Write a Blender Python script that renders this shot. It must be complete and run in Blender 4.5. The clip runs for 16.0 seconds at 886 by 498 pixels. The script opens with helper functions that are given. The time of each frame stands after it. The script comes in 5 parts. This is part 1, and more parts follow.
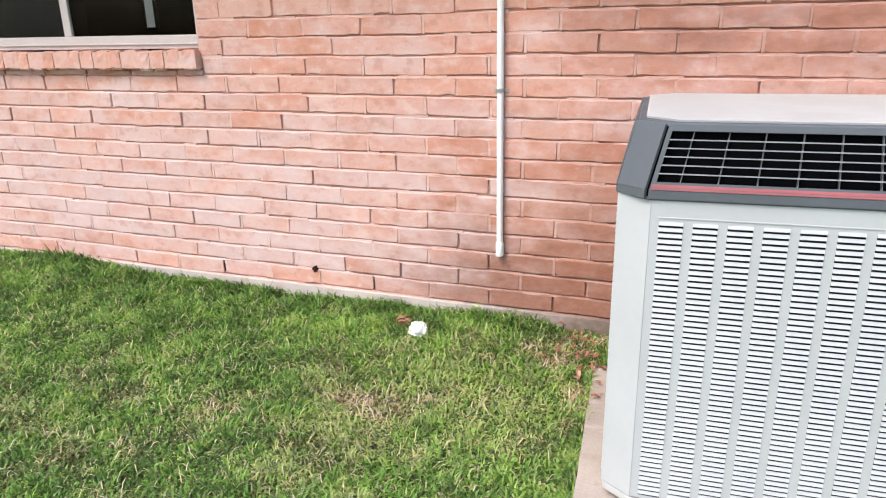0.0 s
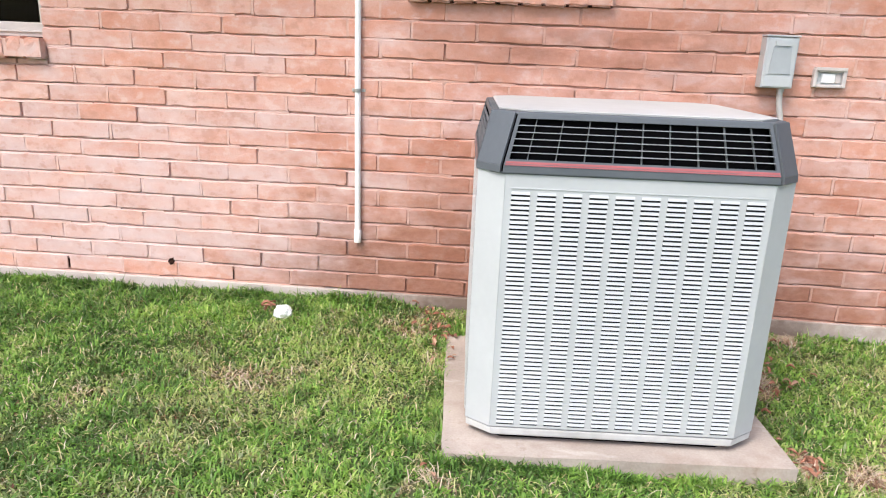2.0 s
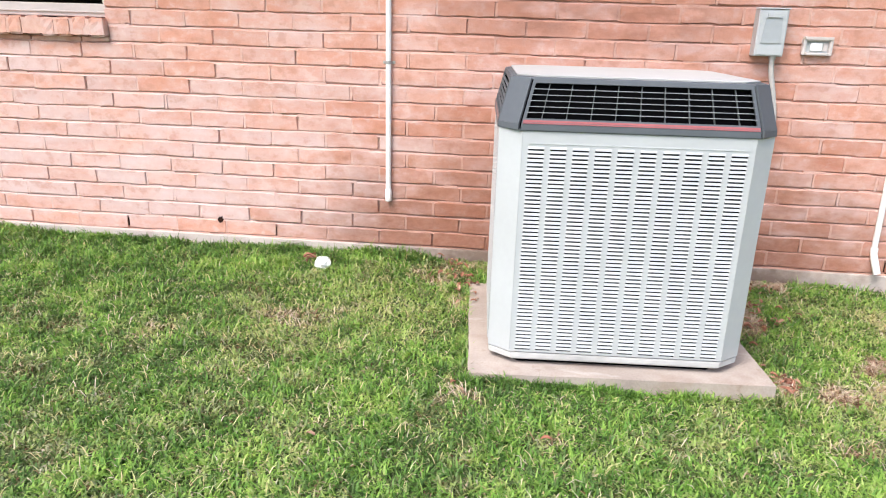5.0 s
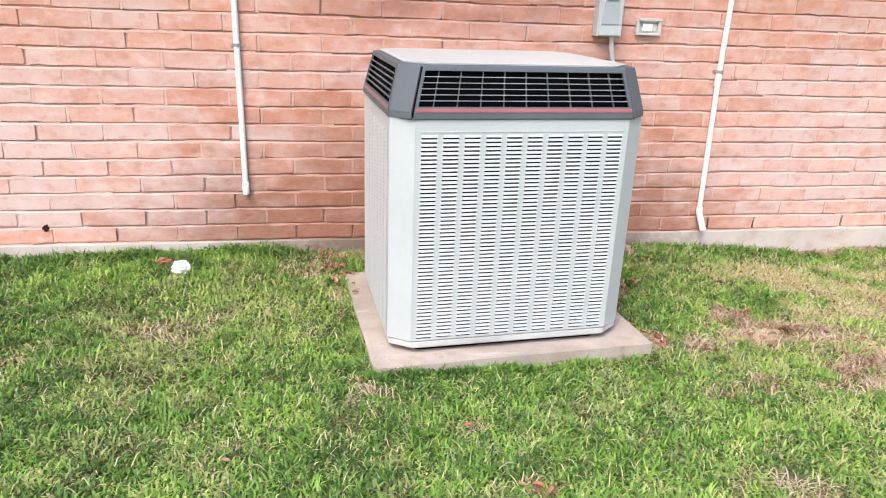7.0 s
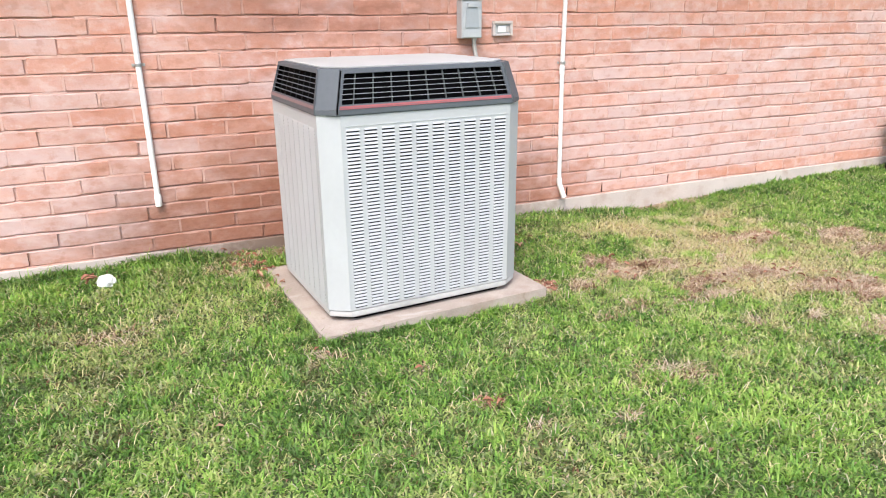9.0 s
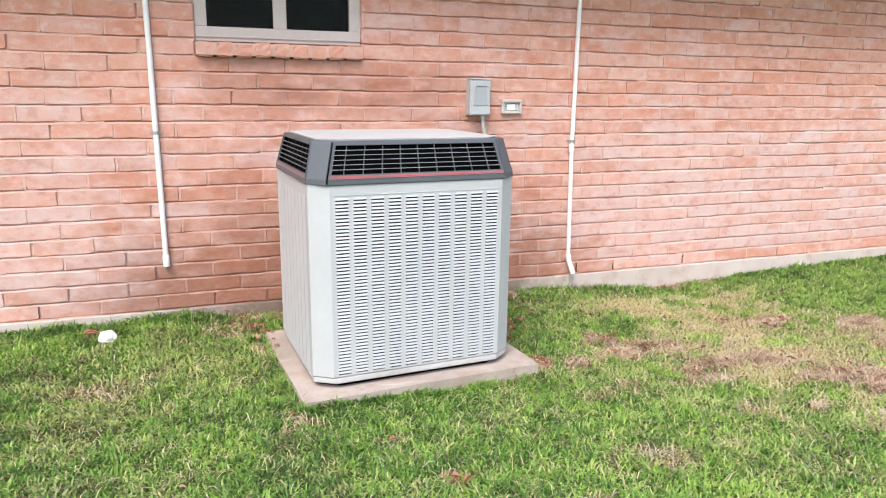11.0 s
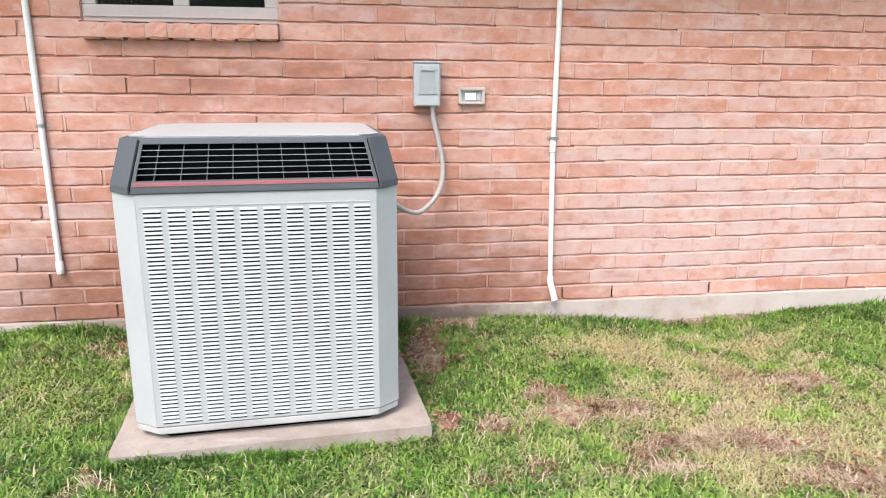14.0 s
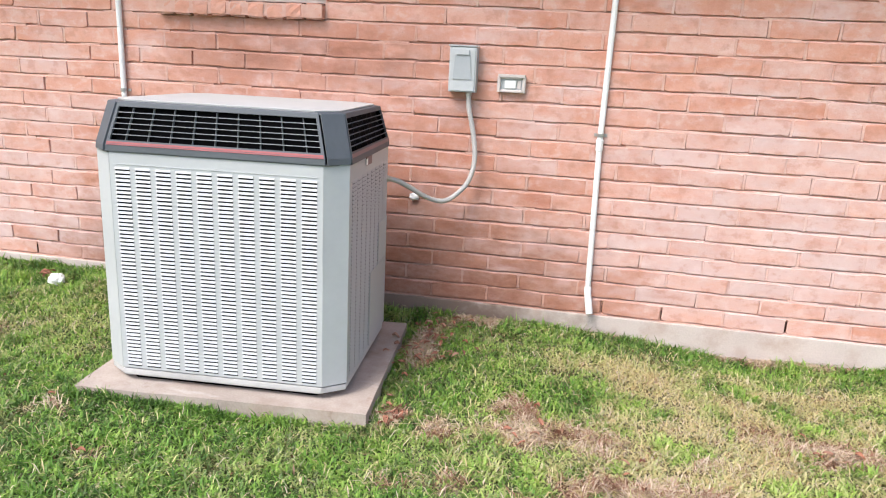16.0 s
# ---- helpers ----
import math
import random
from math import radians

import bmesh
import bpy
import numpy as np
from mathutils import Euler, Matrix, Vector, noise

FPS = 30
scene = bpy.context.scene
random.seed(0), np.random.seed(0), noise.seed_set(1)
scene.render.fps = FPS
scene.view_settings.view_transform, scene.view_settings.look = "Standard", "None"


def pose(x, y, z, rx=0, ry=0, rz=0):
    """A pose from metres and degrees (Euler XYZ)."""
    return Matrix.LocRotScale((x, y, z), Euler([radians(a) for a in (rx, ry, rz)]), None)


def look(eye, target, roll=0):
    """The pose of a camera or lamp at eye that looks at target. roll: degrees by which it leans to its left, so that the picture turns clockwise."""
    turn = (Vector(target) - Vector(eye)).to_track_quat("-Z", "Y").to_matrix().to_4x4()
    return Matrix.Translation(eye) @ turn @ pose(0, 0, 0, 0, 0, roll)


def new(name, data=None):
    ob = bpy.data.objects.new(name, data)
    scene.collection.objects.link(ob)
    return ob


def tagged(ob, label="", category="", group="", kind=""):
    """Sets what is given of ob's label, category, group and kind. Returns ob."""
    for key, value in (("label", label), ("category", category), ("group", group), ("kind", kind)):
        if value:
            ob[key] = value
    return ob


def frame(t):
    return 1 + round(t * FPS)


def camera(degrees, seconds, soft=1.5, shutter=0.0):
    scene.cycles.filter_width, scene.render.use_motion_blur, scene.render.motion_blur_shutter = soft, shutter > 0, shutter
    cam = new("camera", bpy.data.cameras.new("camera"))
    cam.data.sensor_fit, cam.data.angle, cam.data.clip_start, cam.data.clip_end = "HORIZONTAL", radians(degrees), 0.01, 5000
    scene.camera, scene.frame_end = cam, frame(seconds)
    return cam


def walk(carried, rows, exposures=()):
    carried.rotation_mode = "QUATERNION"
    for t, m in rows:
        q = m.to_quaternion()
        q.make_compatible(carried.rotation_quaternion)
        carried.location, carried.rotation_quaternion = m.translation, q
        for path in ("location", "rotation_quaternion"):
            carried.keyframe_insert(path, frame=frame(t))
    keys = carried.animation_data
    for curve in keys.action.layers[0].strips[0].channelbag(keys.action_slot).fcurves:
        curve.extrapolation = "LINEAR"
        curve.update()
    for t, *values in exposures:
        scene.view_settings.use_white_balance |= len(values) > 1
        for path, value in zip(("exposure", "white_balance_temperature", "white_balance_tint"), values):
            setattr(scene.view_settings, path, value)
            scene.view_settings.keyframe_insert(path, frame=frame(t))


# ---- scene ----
cam = camera(65.3, 16.0, soft=1.1)
PATH = [
    (0, (0.092, 0.051, 1.207), (-0.576, 1.836, 0.601), -1.1),
    (0.5, (-0.048, 0.009, 1.192), (-0.566, 1.875, 0.694), -3.1),
    (1, (-0.089, -0.028, 1.181), (-0.465, 1.869, 0.671), -1.7),
    (1.5, (-0.077, -0.096, 1.176), (-0.297, 1.808, 0.604), -0.6),
    (2, (0.005, -0.269, 1.157), (-0.159, 1.647, 0.606), 2.3),
    (2.5, (0.043, -0.417, 1.18), (-0.111, 1.479, 0.565), 2.6),
    (3, (0.009, -0.591, 1.153), (-0.155, 1.302, 0.526), 1.9),
    (3.5, (0.006, -0.655, 1.174), (-0.165, 1.209, 0.468), 1.4),
    (4, (0.007, -0.665, 1.168), (-0.178, 1.209, 0.495), 1.1),
    (6.3, (-0.069, -0.451, 1.141), (-0.29, 1.445, 0.545), 2.4),
    (6.5, (-0.132, -0.437, 1.164), (-0.247, 1.458, 0.533), 1.7),
    (7, (-0.289, -0.53, 1.194), (0.061, 1.32, 0.518), 2.2),
    (7.5, (-0.341, -0.712, 1.174), (0.288, 1.078, 0.541), 2.8),
    (8, (-0.492, -0.791, 1.188), (0.271, 0.938, 0.533), 3.6),
    (8.5, (-0.639, -0.821, 1.178), (0.101, 0.915, 0.515), 1.5),
    (9, (-0.673, -0.843, 1.191), (0.1, 0.886, 0.547), -0.5),
    (9.2, (-0.665, -0.846, 1.18), (0.137, 0.881, 0.566), -0.7),
    (11.3, (-0.39, -0.95, 1.197), (0.258, 0.89, 0.753), 0.4),
    (11.5, (-0.328, -0.947, 1.199), (0.318, 0.891, 0.747), -0.1),
    (12, (-0.162, -0.834, 1.201), (0.508, 0.985, 0.707), -0.8),
    (12.5, (-0.027, -0.738, 1.206), (0.634, 1.084, 0.715), -0.5),
    (13, (0.212, -0.698, 1.184), (0.715, 1.178, 0.707), 1.4),
    (13.5, (0.394, -0.668, 1.189), (0.77, 1.235, 0.699), -0.7),
    (14, (0.603, -0.565, 1.185), (0.896, 1.355, 0.709), 0.4),
    (14.5, (0.769, -0.53, 1.184), (1.078, 1.396, 0.739), 2.2),
    (15, (1.036, -0.561, 1.158), (1.113, 1.38, 0.683), 3.9),
    (15.5, (1.24, -0.522, 1.155), (1.08, 1.397, 0.615), 2.6),
    (16, (1.463, -0.446, 1.166), (1.135, 1.461, 0.659), 3.0),
]
EXPOSURES = [(0.0, 1.03), (1.5, 1.06), (4.0, 1.25), (6.5, 1.12), (7.5, 1.17), (9.0, 1.13), (11.5, 1.08), (16.0, 1.08)]
walk(cam, [(t, look(eye, target, roll)) for t, eye, target, roll in PATH], EXPOSURES)

# ---- daylight: bright overcast, from behind the camera ----
SUN_EL, SUN_AZ = 54.0, 214.0          # degrees; azimuth from north (+y), clockwise
world = bpy.data.worlds.new("overcast_sky")
scene.world = world
world.use_nodes = True
wn = world.node_tree.nodes
sky = wn.new("ShaderNodeTexSky")
sky.sky_type, sky.sun_disc = "NISHITA", False
sky.sun_elevation, sky.sun_rotation = radians(SUN_EL), radians(SUN_AZ)
sky.air_density, sky.dust_density, sky.ozone_density = 1.0, 3.0, 1.2
wn["Background"].inputs["Strength"].default_value = 0.15
world.node_tree.links.new(sky.outputs["Color"], wn["Background"].inputs["Color"])
sun = new("sun", bpy.data.lights.new("sun", "SUN"))
sun.data.energy, sun.data.angle, sun.data.color = 1.5, radians(28), (1.0, 0.985, 0.97)
az, el = radians(SUN_AZ), radians(SUN_EL)
sun_from = Vector((math.sin(az) * math.cos(el), math.cos(az) * math.cos(el), math.sin(el)))
sun.matrix_world = look(sun_from * 30, (0, 0, 0))

# ---- plan ----
WALL_Y = 2.566                         # face of the bricks
MORTAR_Y = 2.580
COURSE, JOINT = 0.0756, 0.0090
Z0 = 0.130                             # underside of the first course
BOND = ((-1.9458, 0.2586), (-2.082, 0.2600))   # even and odd courses: one head joint, brick length
WALL_X = (-6.0, 9.0)
SOFFIT_Z = 2.12
WIN_A = (-3.345, -1.945, 1.147, 2.02)  # x0, x1, z0, z1 of the openings
WIN_B = (-0.408, 0.372, 1.408, 2.02)
SILL_A = (-3.365, -1.935, 1.060, 1.142)
SILL_B = (-0.414, 0.373, 1.338, 1.404)
UNIT_AT, UNIT_TURN = (0.342, 1.934), 3.4
PAD_AT, PAD_TURN, PAD_W, PAD_D, PAD_TOP = (0.3515, 1.938), 4.3, 1.021, 0.861, 0.049


def smooth_noise(x, y, scale, seed):
    """Value noise on arrays."""
    rs = np.random.RandomState(seed)
    g = rs.rand(256, 256)
    u, v = x * scale + 100, y * scale + 100
    i, j = np.floor(u).astype(int), np.floor(v).astype(int)
    a, b = u - i, v - j
    a, b = a * a * (3 - 2 * a), b * b * (3 - 2 * b)
    q = lambda p, r: g[p % 256, r % 256]
    return (q(i, j) * (1 - a) + q(i + 1, j) * a) * (1 - b) + (q(i, j + 1) * (1 - a) + q(i + 1, j + 1) * a) * b


def pad_side(x, y):
    """Distance outside the pad's edge, below zero on the pad."""
    a = radians(-PAD_TURN)
    dx, dy = x - PAD_AT[0], y - PAD_AT[1]
    return np.maximum(np.abs(dx * math.cos(a) - dy * math.sin(a)) - PAD_W / 2, np.abs(dx * math.sin(a) + dy * math.cos(a)) - PAD_D / 2)


def lawn_heights(x, y):
    """The lawn: level in front, rising to the foot of the wall, lumpy, cut away under the pad."""
    s = np.clip((y - 1.3) / 1.25, 0, 1)
    s = s * s * (3 - 2 * s)
    foot = np.interp(x, [-3.5, -3.0, -2.7, -2.4, -1.5, -0.9, -0.57, -0.25, 1.3, 1.55, 1.8, 2.05, 2.3, 2.6, 3.1, 4.2],
                     [0.085, 0.122, 0.108, 0.078, 0.070, 0.072, 0.096, 0.060, 0.050, 0.045, 0.022, 0.002, -0.012, 0.000, 0.026, 0.040])
    z = -0.018 + (foot + 0.018) * s
    z = z + 0.022 * np.exp(-((x + 0.05) / 0.35) ** 2 - ((y - 1.45) / 0.25) ** 2)
    lumps = np.clip(1.0 - np.maximum(np.maximum(np.abs(x) - 6, np.abs(y) - 5), 0) / 3, 0, 1)
    z = z + lumps * (0.016 * (smooth_noise(x, y, 2.2, 91) - 0.5) + 0.014 * (smooth_noise(x, y, 9, 92) - 0.5))
    sunk = np.clip((pad_side(x, y) - 0.01) / 0.10, 0, 1)
    kerb = PAD_TOP - np.interp(x, [-0.1, 0.35, 0.85], [0.022, 0.036, 0.056])
    return np.minimum(z, kerb) * (1 - sunk) + z * sunk


def lawn_z(x, y):
    return float(lawn_heights(np.array([x]), np.array([y]))[0])


# ---- materials ----
def material(name):
    m = bpy.data.materials.new(name)
    m.use_nodes = True
    return m, m.node_tree, m.node_tree.nodes["Principled BSDF"]


def node(tree, kind, **inputs):
    n = tree.nodes.new("ShaderNode" + kind)
    for key, value in inputs.items():
        n.inputs[key.replace("_", " ")].default_value = value
    return n


def noise_of(tree, scale, detail=4.0, rough=0.55, coords="Object"):
    c = node(tree, "TexCoord")
    n = node(tree, "TexNoise", Scale=scale, Detail=detail, Roughness=rough)
    tree.links.new(c.outputs[coords], n.inputs["Vector"])
    return n.outputs["Fac"]


def ramp(tree, fac, stops):
    r = node(tree, "ValToRGB")
    els = r.color_ramp.elements
    while len(els) < len(stops):
        els.new(0.5)
    for e, (p, c) in zip(els, stops):
        e.position, e.color = p, (*c, 1.0)
    tree.links.new(fac, r.inputs["Fac"])
    return r.outputs["Color"]


def mixed(tree, fac, a, b, blend="MIX"):
    m = node(tree, "Mix")
    m.data_type, m.blend_type = "RGBA", blend
    for socket, value in ((m.inputs[0], fac), (m.inputs[6], a), (m.inputs[7], b)):
        if isinstance(value, (int, float)):
            socket.default_value = value
        elif isinstance(value, tuple):
            socket.default_value = (*value, 1.0)
        else:
            tree.links.new(value, socket)
    return m.outputs[2]


def span(tree, fac, lo, hi, a=0.0, b=1.0):
    m = node(tree, "MapRange")
    for i, v in enumerate((lo, hi, a, b)):
        m.inputs[i + 1].default_value = v
    tree.links.new(fac, m.inputs[0])
    return m.outputs[0]


def maths(tree, op, a, b=0.0):
    m = node(tree, "Math")
    m.operation = op
    for s, v in zip(m.inputs, (a, b)):
        if isinstance(v, (int, float)):
            s.default_value = v
        else:
            tree.links.new(v, s)
    return m.outputs[0]


def bump(tree, bsdf, height, strength, distance):
    b = node(tree, "Bump", Strength=strength, Distance=distance)
    tree.links.new(height, b.inputs["Height"])
    tree.links.new(b.outputs["Normal"], bsdf.inputs["Normal"])


def plain(name, colour, rough=0.5, metal=0.0, grain=60.0, vary=0.12, dent=0.0, spec=0.5):
    """Paint, plastic or metal with slight blotches and wear."""
    m, t, b = material(name)
    dark = tuple(c * (1 - vary) for c in colour)
    light = tuple(min(c * (1 + vary), 1.0) for c in colour)
    big = noise_of(t, 5.0, 5.0)
    fine = noise_of(t, grain, 3.0)
    c1 = ramp(t, big, [(0.3, dark), (0.7, light)])
    c2 = mixed(t, 0.25, c1, ramp(t, fine, [(0.35, dark), (0.65, light)]))
    t.links.new(c2, b.inputs["Base Color"])
    t.links.new(span(t, big, 0.3, 0.7, rough * 0.85, min(rough * 1.15, 1.0)), b.inputs["Roughness"])
    b.inputs["Metallic"].default_value = metal
    b.inputs["Specular IOR Level"].default_value = spec
    if dent:
        bump(t, b, fine, 0.4, dent)
    return m


def world_place(t):
    g = node(t, "NewGeometry")
    s = node(t, "SeparateXYZ")
    t.links.new(g.outputs["Position"], s.inputs[0])
    return g.outputs["Position"], s.outputs


def place_noise(t, pos, scale, detail=4.0, stretch=(1, 1, 1), rough=0.55):
    mp = node(t, "Mapping")
    mp.inputs["Scale"].default_value = stretch
    t.links.new(pos, mp.inputs["Vector"])
    n = node(t, "TexNoise", Scale=scale, Detail=detail, Roughness=rough)
    t.links.new(mp.outputs[0], n.inputs["Vector"])
    return n.outputs["Fac"]


def masonry_soiling(t, pos, xyz, colour, shift=0.0, brown_max=0.92, brushed=None):
    """Pale bloom in ragged smears and a browner tone round the unit."""
    blot = place_noise(t, pos, 1.5, 4.0)
    mid = place_noise(t, pos, 7.0, 4.0, (0.8, 1, 2.0), 0.55)
    speck = place_noise(t, pos, 30.0, 5.0, (1, 1, 1.8), 0.65)
    # pale efflorescence, mostly low down and away from the unit; its upward fade also paints eave shade
    low = maths(t, "MULTIPLY", span(t, xyz[2], 1.40, 0.1), span(t, xyz[2], 0.17, 0.25, 0.3, 1.0))
    away = span(t, maths(t, "ABSOLUTE", maths(t, "SUBTRACT", xyz[0], 0.4)), 0.6, 1.6)
    amount = maths(t, "ADD", maths(t, "MULTIPLY", blot, 0.45), maths(t, "MULTIPLY", maths(t, "ADD", low, maths(t, "MULTIPLY", away, span(t, low, 0.0, 0.5, 0.0, 1.0))), 0.27))
    amount = maths(t, "ADD", amount, maths(t, "ADD", maths(t, "MULTIPLY", maths(t, "SUBTRACT", mid, 0.5), 0.9), maths(t, "MULTIPLY", maths(t, "SUBTRACT", speck, 0.5), 0.35)))
    amount = maths(t, "SUBTRACT", maths(t, "ADD", amount, shift), 0.09)
    c = mixed(t, maths(t, "MULTIPLY", span(t, amount, 0.22, 0.80), BLOOM), colour, (0.595, 0.455, 0.44))
    smear = place_noise(t, pos, 3.2, 5.0, (0.55, 1, 1.5), 0.6)
    c = mixed(t, span(t, smear, 0.54, 0.67, 0.0, 0.5), c, (0.655, 0.525, 0.515))
    if brushed:
        c = mixed(t, span(t, brushed, 0.55, 0.67, 0.0, 0.36), c, (0.70, 0.55, 0.52))
        c = mixed(t, span(t, brushed, 0.46, 0.34, 0.0, 0.45), c, (0.44, 0.21, 0.14))
    # darker brown round the unit, strongest low down
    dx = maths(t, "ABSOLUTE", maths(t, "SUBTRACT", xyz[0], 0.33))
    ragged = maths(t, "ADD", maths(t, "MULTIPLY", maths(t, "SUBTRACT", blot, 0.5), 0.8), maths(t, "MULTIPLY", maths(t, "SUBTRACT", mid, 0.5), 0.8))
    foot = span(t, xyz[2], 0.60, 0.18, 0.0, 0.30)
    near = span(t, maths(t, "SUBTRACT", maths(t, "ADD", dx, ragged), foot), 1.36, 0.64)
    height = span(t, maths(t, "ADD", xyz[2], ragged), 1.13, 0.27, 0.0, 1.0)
    unit_brown = maths(t, "MULTIPLY", maths(t, "MULTIPLY", near, height), span(t, speck, 0.3, 0.7, 0.75, 1.0))
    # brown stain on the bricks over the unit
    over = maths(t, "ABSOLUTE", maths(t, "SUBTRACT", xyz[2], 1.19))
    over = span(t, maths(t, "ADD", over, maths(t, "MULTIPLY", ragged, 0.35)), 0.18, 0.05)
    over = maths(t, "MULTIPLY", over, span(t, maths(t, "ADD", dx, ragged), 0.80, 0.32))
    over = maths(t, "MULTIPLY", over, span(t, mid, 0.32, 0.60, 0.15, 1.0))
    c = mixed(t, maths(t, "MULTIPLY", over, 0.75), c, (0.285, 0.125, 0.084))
    return mixed(t, maths(t, "MULTIPLY", unit_brown, brown_max), c, (0.235, 0.10, 0.063))


BLOOM = 0.78


def brick_material(name, by_island, even=0.0):
    m, t, b = material(name)
    if by_island:
        rnd = node(t, "NewGeometry").outputs["Random Per Island"]
    else:
        rnd = node(t, "ObjectInfo").outputs["Random"]
    base = ramp(t, rnd, [(0.0, (0.46, 0.16, 0.094)), (0.14, (0.635, 0.295, 0.21)), (0.30, (0.57, 0.222, 0.142)), (0.45, (0.695, 0.41, 0.335)),
                         (0.60, (0.62, 0.27, 0.185)), (0.74, (0.675, 0.35, 0.27)), (0.86, (0.54, 0.185, 0.104)), (1.0, (0.73, 0.475, 0.415))])
    base = mixed(t, max(even, 0.30), base, (0.63, 0.325, 0.245))
    pos, xyz = world_place(t)
    # every brick carries its own clouds
    own = node(t, "VectorMath")
    own.operation = "ADD"
    t.links.new(pos, own.inputs[0])
    t.links.new(maths(t, "MULTIPLY", rnd, 37.0), own.inputs[1])
    cloud = place_noise(t, own.outputs[0], 10.0, 4.0, (0.8, 1, 1.4), 0.55)
    c = mixed(t, 0.42, base, ramp(t, cloud, [(0.32, (0.50, 0.19, 0.115)), (0.45, (0.62, 0.31, 0.215)), (0.58, (0.63, 0.37, 0.30)), (0.68, (0.70, 0.51, 0.45))]))
    brushed = place_noise(t, own.outputs[0], 20.0, 4.0, (0.8, 1, 1.0), 0.6)
    grit = place_noise(t, pos, 160.0, 3.0)
    c = mixed(t, 0.12, c, ramp(t, grit, [(0.3, (0.42, 0.21, 0.17)), (0.7, (0.70, 0.48, 0.43))]))
    pits = place_noise(t, pos, 48.0, 3.0, (0.8, 1, 1.2), 0.6)
    c = mixed(t, span(t, pits, 0.70, 0.78, 0.0, 0.45), c, (0.24, 0.11, 0.08))
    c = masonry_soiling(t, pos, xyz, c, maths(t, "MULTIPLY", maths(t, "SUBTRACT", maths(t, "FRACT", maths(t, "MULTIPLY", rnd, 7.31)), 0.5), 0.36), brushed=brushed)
    t.links.new(c, b.inputs["Base Color"])
    b.inputs["Roughness"].default_value = 0.9
    b.inputs["Specular IOR Level"].default_value = 0.2
    h = maths(t, "ADD", maths(t, "MULTIPLY", grit, 0.4), place_noise(t, pos, 38.0, 5.0))
    h = maths(t, "SUBTRACT", h, span(t, pits, 0.67, 0.75, 0.0, 0.5))
    bump(t, b, h, 0.45, 0.004)
    return m


def mortar_material():
    m, t, b = material("mortar")
    pos, xyz = world_place(t)
    c = ramp(t, place_noise(t, pos, 30.0, 5.0), [(0.3, (0.57, 0.315, 0.245)), (0.7, (0.655, 0.42, 0.35))])
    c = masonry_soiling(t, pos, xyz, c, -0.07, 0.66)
    c = mixed(t, 0.05, c, (0.30, 0.17, 0.135))
    t.links.new(c, b.inputs["Base Color"])
    b.inputs["Roughness"].default_value = 0.95
    bump(t, b, place_noise(t, pos, 90.0, 5.0), 0.6, 0.003)
    return m


def concrete_material(name, dark, light, stain, speck=0.5):
    m, t, b = material(name)
    pos, xyz = world_place(t)
    c = ramp(t, place_noise(t, pos, 4.0, 6.0), [(0.3, dark), (0.7, light)])
    c = mixed(t, speck * 0.4, c, ramp(t, place_noise(t, pos, 140.0, 3.0), [(0.3, tuple(v * 0.6 for v in dark)), (0.7, light)]))
    c = mixed(t, span(t, place_noise(t, pos, 7.0, 5.0), 0.52, 0.72, 0.0, 0.55), c, stain)
    if name.startswith("pad"):          # lime streaks and leaf stains
        c = mixed(t, span(t, place_noise(t, pos, 5.0, 5.0, (0.6, 2.2, 1), 0.6), 0.58, 0.72, 0.0, 0.5), c, (0.62, 0.57, 0.53))
        c = mixed(t, span(t, place_noise(t, pos, 16.0, 5.0, (1, 1, 1), 0.65), 0.60, 0.72, 0.0, 0.55), c, (0.20, 0.125, 0.085))
    if name.startswith("slab"):
        away = maths(t, "ABSOLUTE", maths(t, "SUBTRACT", xyz[0], 0.45))
        away = maths(t, "ADD", away, maths(t, "MULTIPLY", maths(t, "SUBTRACT", place_noise(t, pos, 9.0, 6.0), 0.5), 1.2))
        c = mixed(t, span(t, away, 1.25, 0.65, 0.0, 0.85), c, (0.13, 0.08, 0.055))
    t.links.new(c, b.inputs["Base Color"])
    b.inputs["Roughness"].default_value = 0.92
    bump(t, b, place_noise(t, pos, 120.0, 5.0), 0.5, 0.003)
    return m


def soil_material():
    m, t, b = material("soil")
    pos, xyz = world_place(t)
    c = ramp(t, place_noise(t, pos, 6.0, 6.0), [(0.3, (0.035, 0.065, 0.016)), (0.55, (0.06, 0.10, 0.026)), (0.75, (0.10, 0.125, 0.042))])
    c = mixed(t, 0.5, c, ramp(t, place_noise(t, pos, 120.0, 4.0), [(0.35, (0.04, 0.065, 0.02)), (0.65, (0.13, 0.14, 0.06))]))
    dry = node(t, "Attribute")
    dry.attribute_name = "dry"
    bare = ramp(t, place_noise(t, pos, 26.0, 6.0, (0.7, 1.4, 1)), [(0.34, (0.12, 0.06, 0.042)), (0.5, (0.30, 0.175, 0.13)), (0.64, (0.60, 0.44, 0.37))])
    c = mixed(t, dry.outputs["Fac"], c, bare)
    far = node(t, "Attribute")
    far.attribute_name = "far"
    # bladeless far turf: self-shadow of grass is put into the colour
    turf = ramp(t, place_noise(t, pos, 3.0, 8.0, rough=0.7), [(0.35, (0.058, 0.098, 0.023)), (0.5, (0.09, 0.132, 0.032)), (0.65, (0.132, 0.158, 0.047))])
    c = mixed(t, far.outputs["Fac"], c, turf)
    t.links.new(c, b.inputs["Base Color"])
    b.inputs["Roughness"].default_value = 1.0
    bump(t, b, place_noise(t, pos, 90.0, 5.0), 0.8, 0.01)
    return m


